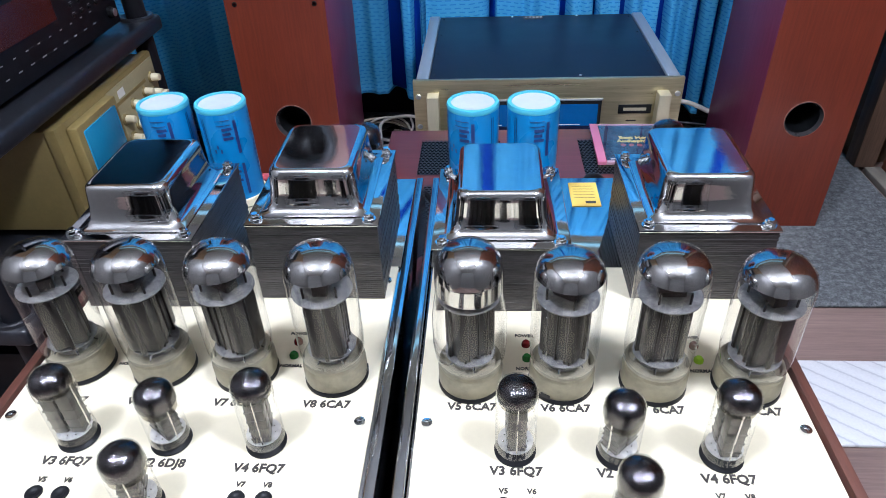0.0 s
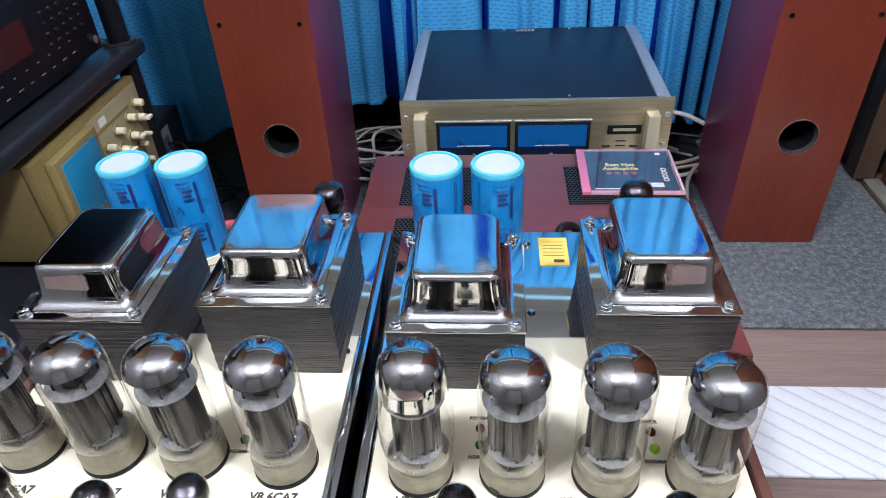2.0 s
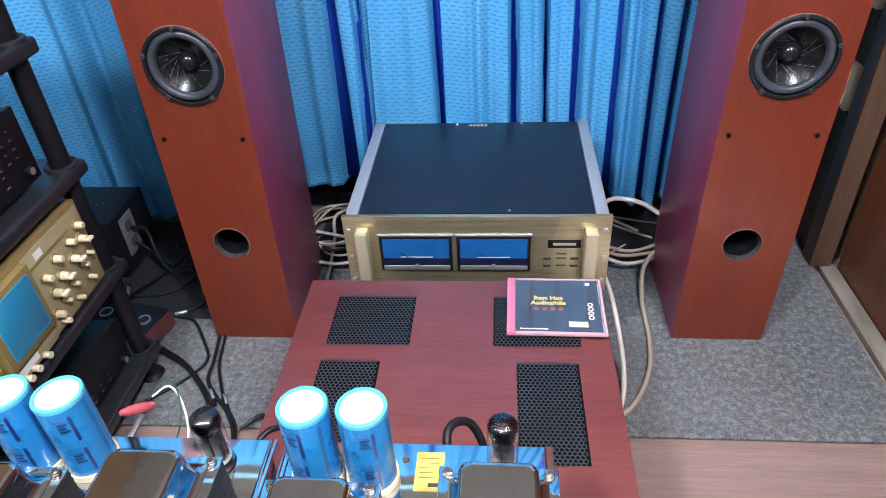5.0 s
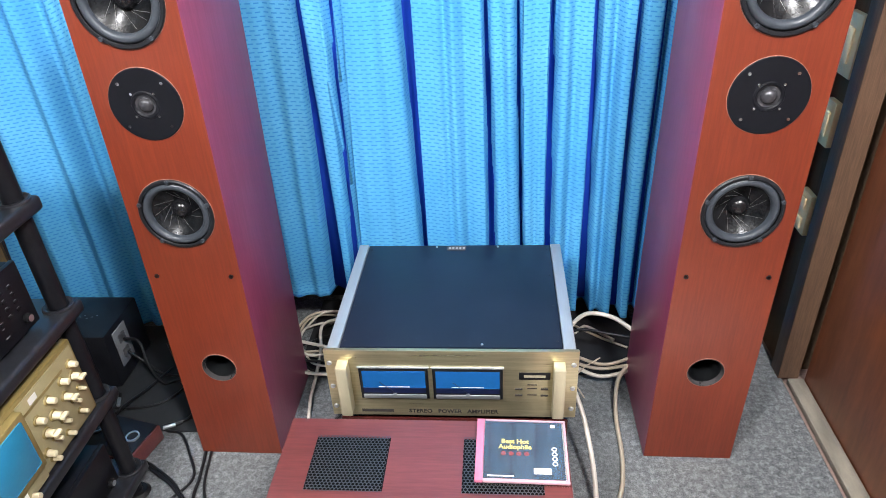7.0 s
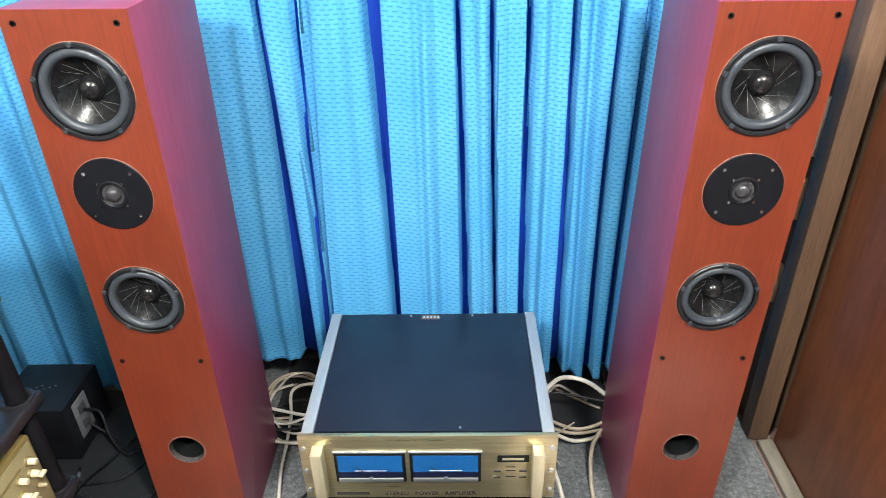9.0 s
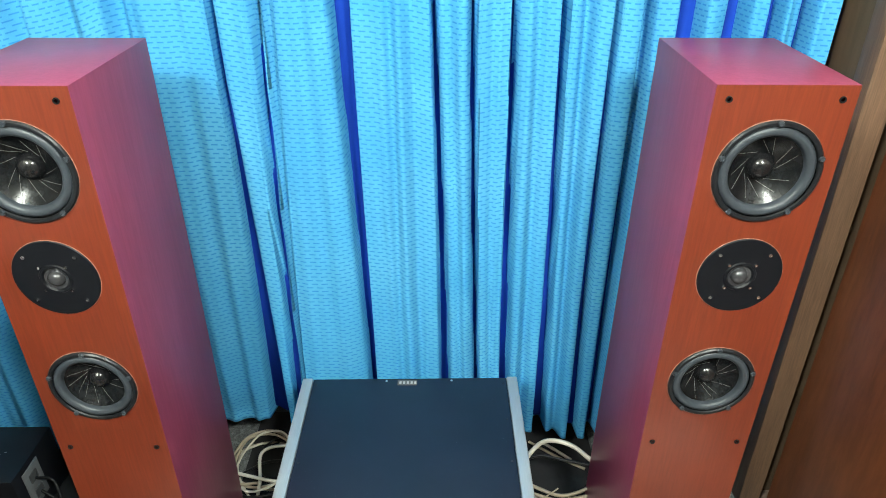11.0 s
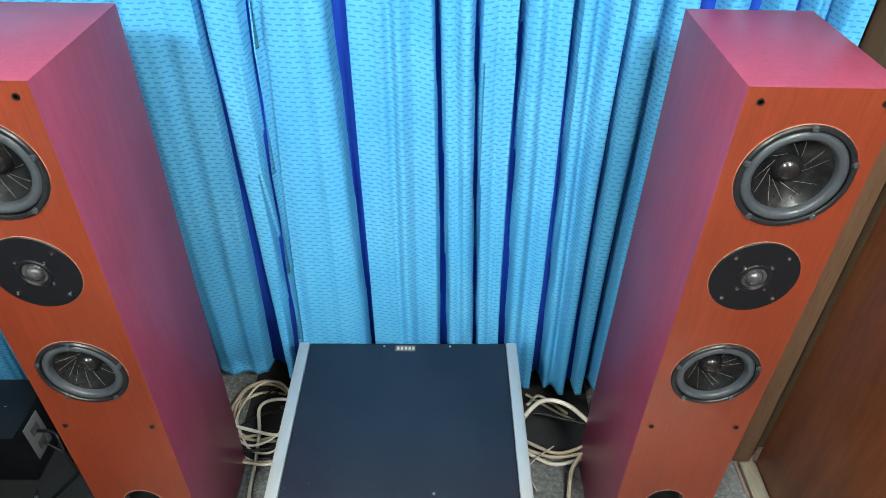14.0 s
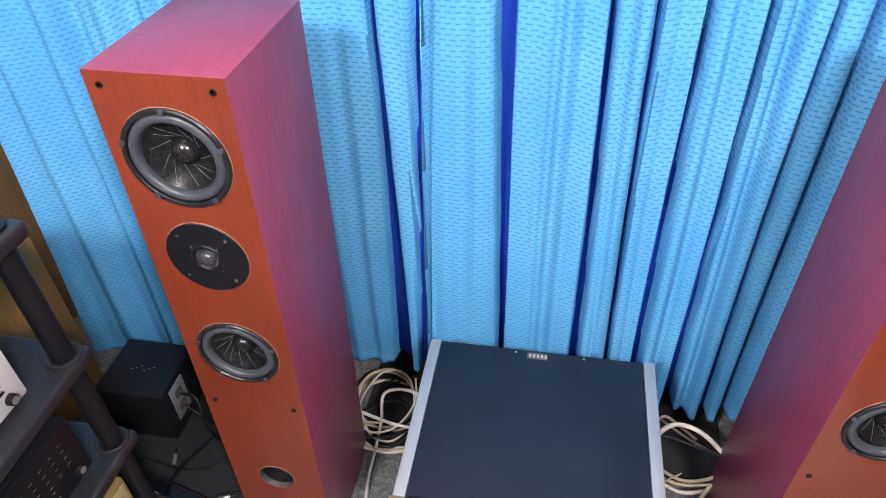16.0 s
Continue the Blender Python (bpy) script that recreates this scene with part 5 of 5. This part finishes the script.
for k in range(3):
    cable([(-0.33, 1.475 - 0.012 * k, 0.03), (-0.28, 1.462 - 0.010 * k, 0.012 + 0.008 * k), (-0.226, 1.462 - 0.012 * k, 0.014 + 0.008 * k), (-0.13, 1.47, 0.03)], 0.0038, CABLE_BEIGE if k % 2 else CABLE_WHITE, "pale cable between speaker and amplifier")
cable([(0.345, 1.455, 0.12), (0.368, 1.487, 0.145), (0.405, 1.522, 0.155), (0.442, 1.53, 0.152), (0.480, 1.513, 0.150), (0.515, 1.475, 0.145)], 0.0055, CABLE_WHITE, "thick pale cable arching to the speaker")
cable([(0.345, 1.50, 0.10), (0.399, 1.533, 0.10), (0.46, 1.52, 0.10), (0.53, 1.500, 0.10)], 0.0035, BLACK_PLASTIC, "black cable to the speaker")
cable([(0.345, 1.49, 0.075), (0.384, 1.479, 0.06), (0.442, 1.452, 0.058), (0.49, 1.456, 0.064), (0.53, 1.475, 0.07)], 0.0042, CABLE_BEIGE, "beige cable to the speaker")
cable([(0.345, 1.475, 0.06), (0.39, 1.462, 0.05), (0.442, 1.447, 0.048), (0.51, 1.452, 0.055)], 0.0042, CABLE_BEIGE, "beige cable to the speaker")
cable([(0.345, 1.478, 0.05), (0.385, 1.465, 0.036), (0.44, 1.440, 0.030), (0.497, 1.447, 0.036), (0.52, 1.46, 0.04)], 0.0048, CABLE_WHITE, "pale cable to the speaker")
cable([(0.362, 1.41, 0.030), (0.40, 1.44, 0.055), (0.442, 1.462, 0.070)], 0.0018, CABLE_BEIGE, "thin beige bell wire")
cable([(0.352, 1.45, 0.05), (0.375, 1.415, 0.035), (0.398, 1.375, 0.02)], 0.0018, CABLE_BEIGE, "thin beige bell wire")
cable([(0.505, 1.45, 0.055), (0.478, 1.41, 0.035), (0.465, 1.33, 0.010), (0.462, 1.22, 0.006), (0.445, 1.12, 0.006), (0.40, 1.03, 0.006), (0.345, 0.985, 0.006)], 0.005, CABLE_BEIGE, "thick beige cable on the carpet")
cable([(0.345, 1.30, 0.16), (0.372, 1.22, 0.12), (0.388, 1.12, 0.05), (0.382, 1.04, 0.010), (0.352, 0.985, 0.006)], 0.0052, CABLE_WHITE, "thick white cable on the carpet")
cable([(0.50, 1.60, 0.012), (0.46, 1.64, 0.010), (0.43, 1.66, 0.01), (0.40, 1.63, 0.01)], 0.004, CABLE_WHITE, "pale cable end under the curtain")
cable([(0.53, 1.57, 0.012), (0.47, 1.61, 0.010), (0.40, 1.665, 0.01)], 0.0035, CABLE_BEIGE, "beige cable end under the curtain")
cable([(-0.13, 1.36, 0.05), (-0.19, 1.30, 0.012), (-0.245, 1.24, 0.006), (-0.27, 1.16, 0.005), (-0.26, 1.06, 0.005)], 0.0035, BLACK_PLASTIC, "thin black cable on the carpet")
BLACK_RUNS = [
    [(-0.755, 1.464, 0.12), (-0.715, 1.46, 0.113), (-0.690, 1.43, 0.06), (-0.66, 1.42, 0.010), (-0.62, 1.43, 0.009), (-0.567, 1.364, 0.009), (-0.545, 1.305, 0.009), (-0.600, 1.275, 0.009)],
    [(-0.755, 1.462, 0.08), (-0.715, 1.455, 0.05), (-0.675, 1.455, 0.010), (-0.60, 1.44, 0.010), (-0.52, 1.40, 0.009), (-0.50, 1.34, 0.009)],
    [(-0.66, 1.48, 0.010), (-0.69, 1.40, 0.012), (-0.705, 1.33, 0.03), (-0.700, 1.245, 0.060), (-0.690, 1.225, 0.058)],
    [(-0.63, 1.15, 0.02), (-0.604, 1.173, 0.006), (-0.55, 1.145, 0.006), (-0.499, 1.107, 0.006), (-0.434, 1.035, 0.006), (-0.395, 0.97, 0.006), (-0.374, 0.92, -0.004), (-0.36, 0.80, -0.006)],
    [(-0.64, 1.14, 0.02), (-0.60, 1.160, 0.012), (-0.545, 1.130, 0.011), (-0.495, 1.095, 0.011), (-0.430, 1.020, 0.011), (-0.382, 0.93, -0.002), (-0.368, 0.80, -0.006)],
    [(-0.66, 0.975, 0.006), (-0.588, 0.992, 0.006), (-0.53, 1.040, 0.006), (-0.485, 1.092, 0.006), (-0.47, 1.135, 0.006), (-0.500, 1.19, 0.006), (-0.545, 1.252, 0.006), (-0.585, 1.262, 0.008)],
    [(-0.468, 1.203, 0.006), (-0.455, 1.13, 0.006), (-0.448, 1.075, 0.006), (-0.415, 1.03, 0.006), (-0.375, 0.985, 0.006), (-0.35, 0.93, -0.003), (-0.33, 0.80, -0.006)],
    [(-0.455, 1.203, 0.006), (-0.440, 1.12, 0.006), (-0.415, 1.06, 0.006), (-0.389, 1.009, 0.006), (-0.353, 0.957, -0.002), (-0.335, 0.85, -0.006)],
    [(-0.34, 0.95, 0.008), (-0.30, 0.975, 0.02), (-0.255, 0.94, 0.02), (-0.20, 0.93, 0.012)],
    [(-0.93, 1.32, 0.009), (-0.82, 1.34, 0.009), (-0.72, 1.33, 0.009), (-0.64, 1.35, 0.009), (-0.60, 1.42, 0.009), (-0.66, 1.50, 0.009), (-0.72, 1.58, 0.009)],
]
for k, pts in enumerate(BLACK_RUNS):
    cable(pts, 0.0032 if k % 2 else 0.0038, BLACK_PLASTIC, "black cable lying on the carpet")


def plug(loc, rz, label):
    t = thing("cable_plug", loc, label, "plug", "cable plugs", rz)
    part("shell", rod((0, 0, 0), (0.028, 0, 0), 0.0048, 0.0042, 14, bev=0.001), ALU, t, "silver shell")
    part("sleeve", rod((0.0282, 0, 0), (0.044, 0, 0), 0.0036, 0.003, 12), BLACK_PLASTIC, t)


plug((-0.596, 1.268, 0.010), 25, "silver cable plug lying on the carpet")
plug((-0.432, 1.048, 0.0052), -60, "silver cable plug lying on the carpet")
plug((-0.402, 1.035, 0.0052), -58, "silver cable plug lying on the carpet")
plug((-0.742, 1.338, 0.0100), 110, "white capped cable plug on black cloth")

clip = thing("test_clip", (-0.236, 0.612, 0.455), "red rubber test clip hanging on the amplifier's rear edge", "test clip")
part("grip", lathe([(0, -0.018), (0.004, -0.017), (0.0062, -0.005), (0.0052, 0.012), (0.003, 0.020), (0, 0.021)], 16, pose(0, 0, 0.012, 62, 0, -35)), RED_RUBBER, clip, "pink red rubber grip")
part("jaw", box(-0.003, 0.003, -0.028, 0.002, -0.002, 0.002, 0.001, bm=None), ALU, clip)
part("green_wire", sweep([(0.012, 0.012, 0.02), (0.024, 0.022, 0.034), (0.040, 0.016, 0.026), (0.050, -0.012, 0.006), (0.052, -0.060, 0.0)], 0.0009, 6), WIRE_GREEN, clip, "thin green wire")
part("white_wire", sweep([(0.012, 0.012, 0.018), (0.030, 0.020, 0.026), (0.046, 0.008, 0.014), (0.058, -0.020, -0.006), (0.06, -0.060, -0.01)], 0.0012, 6), WHITE, clip, "thin white wire")
lead = [(-0.105, 0.552, 0.455), (-0.085, 0.585, 0.47), (-0.06, 0.60, 0.45), (-0.052, 0.58, 0.42), (-0.05, 0.565, 0.36)]
cable(lead, 0.0032, BLACK_PLASTIC, "black mains lead behind the tube amplifier")
cable([(0.100, 0.5515, 0.455), (0.098, 0.585, 0.478), (0.118, 0.605, 0.465), (0.135, 0.60, 0.42), (0.14, 0.60, 0.346)], 0.0045, BLACK_PLASTIC, "thick black mains lead behind the tube amplifier")
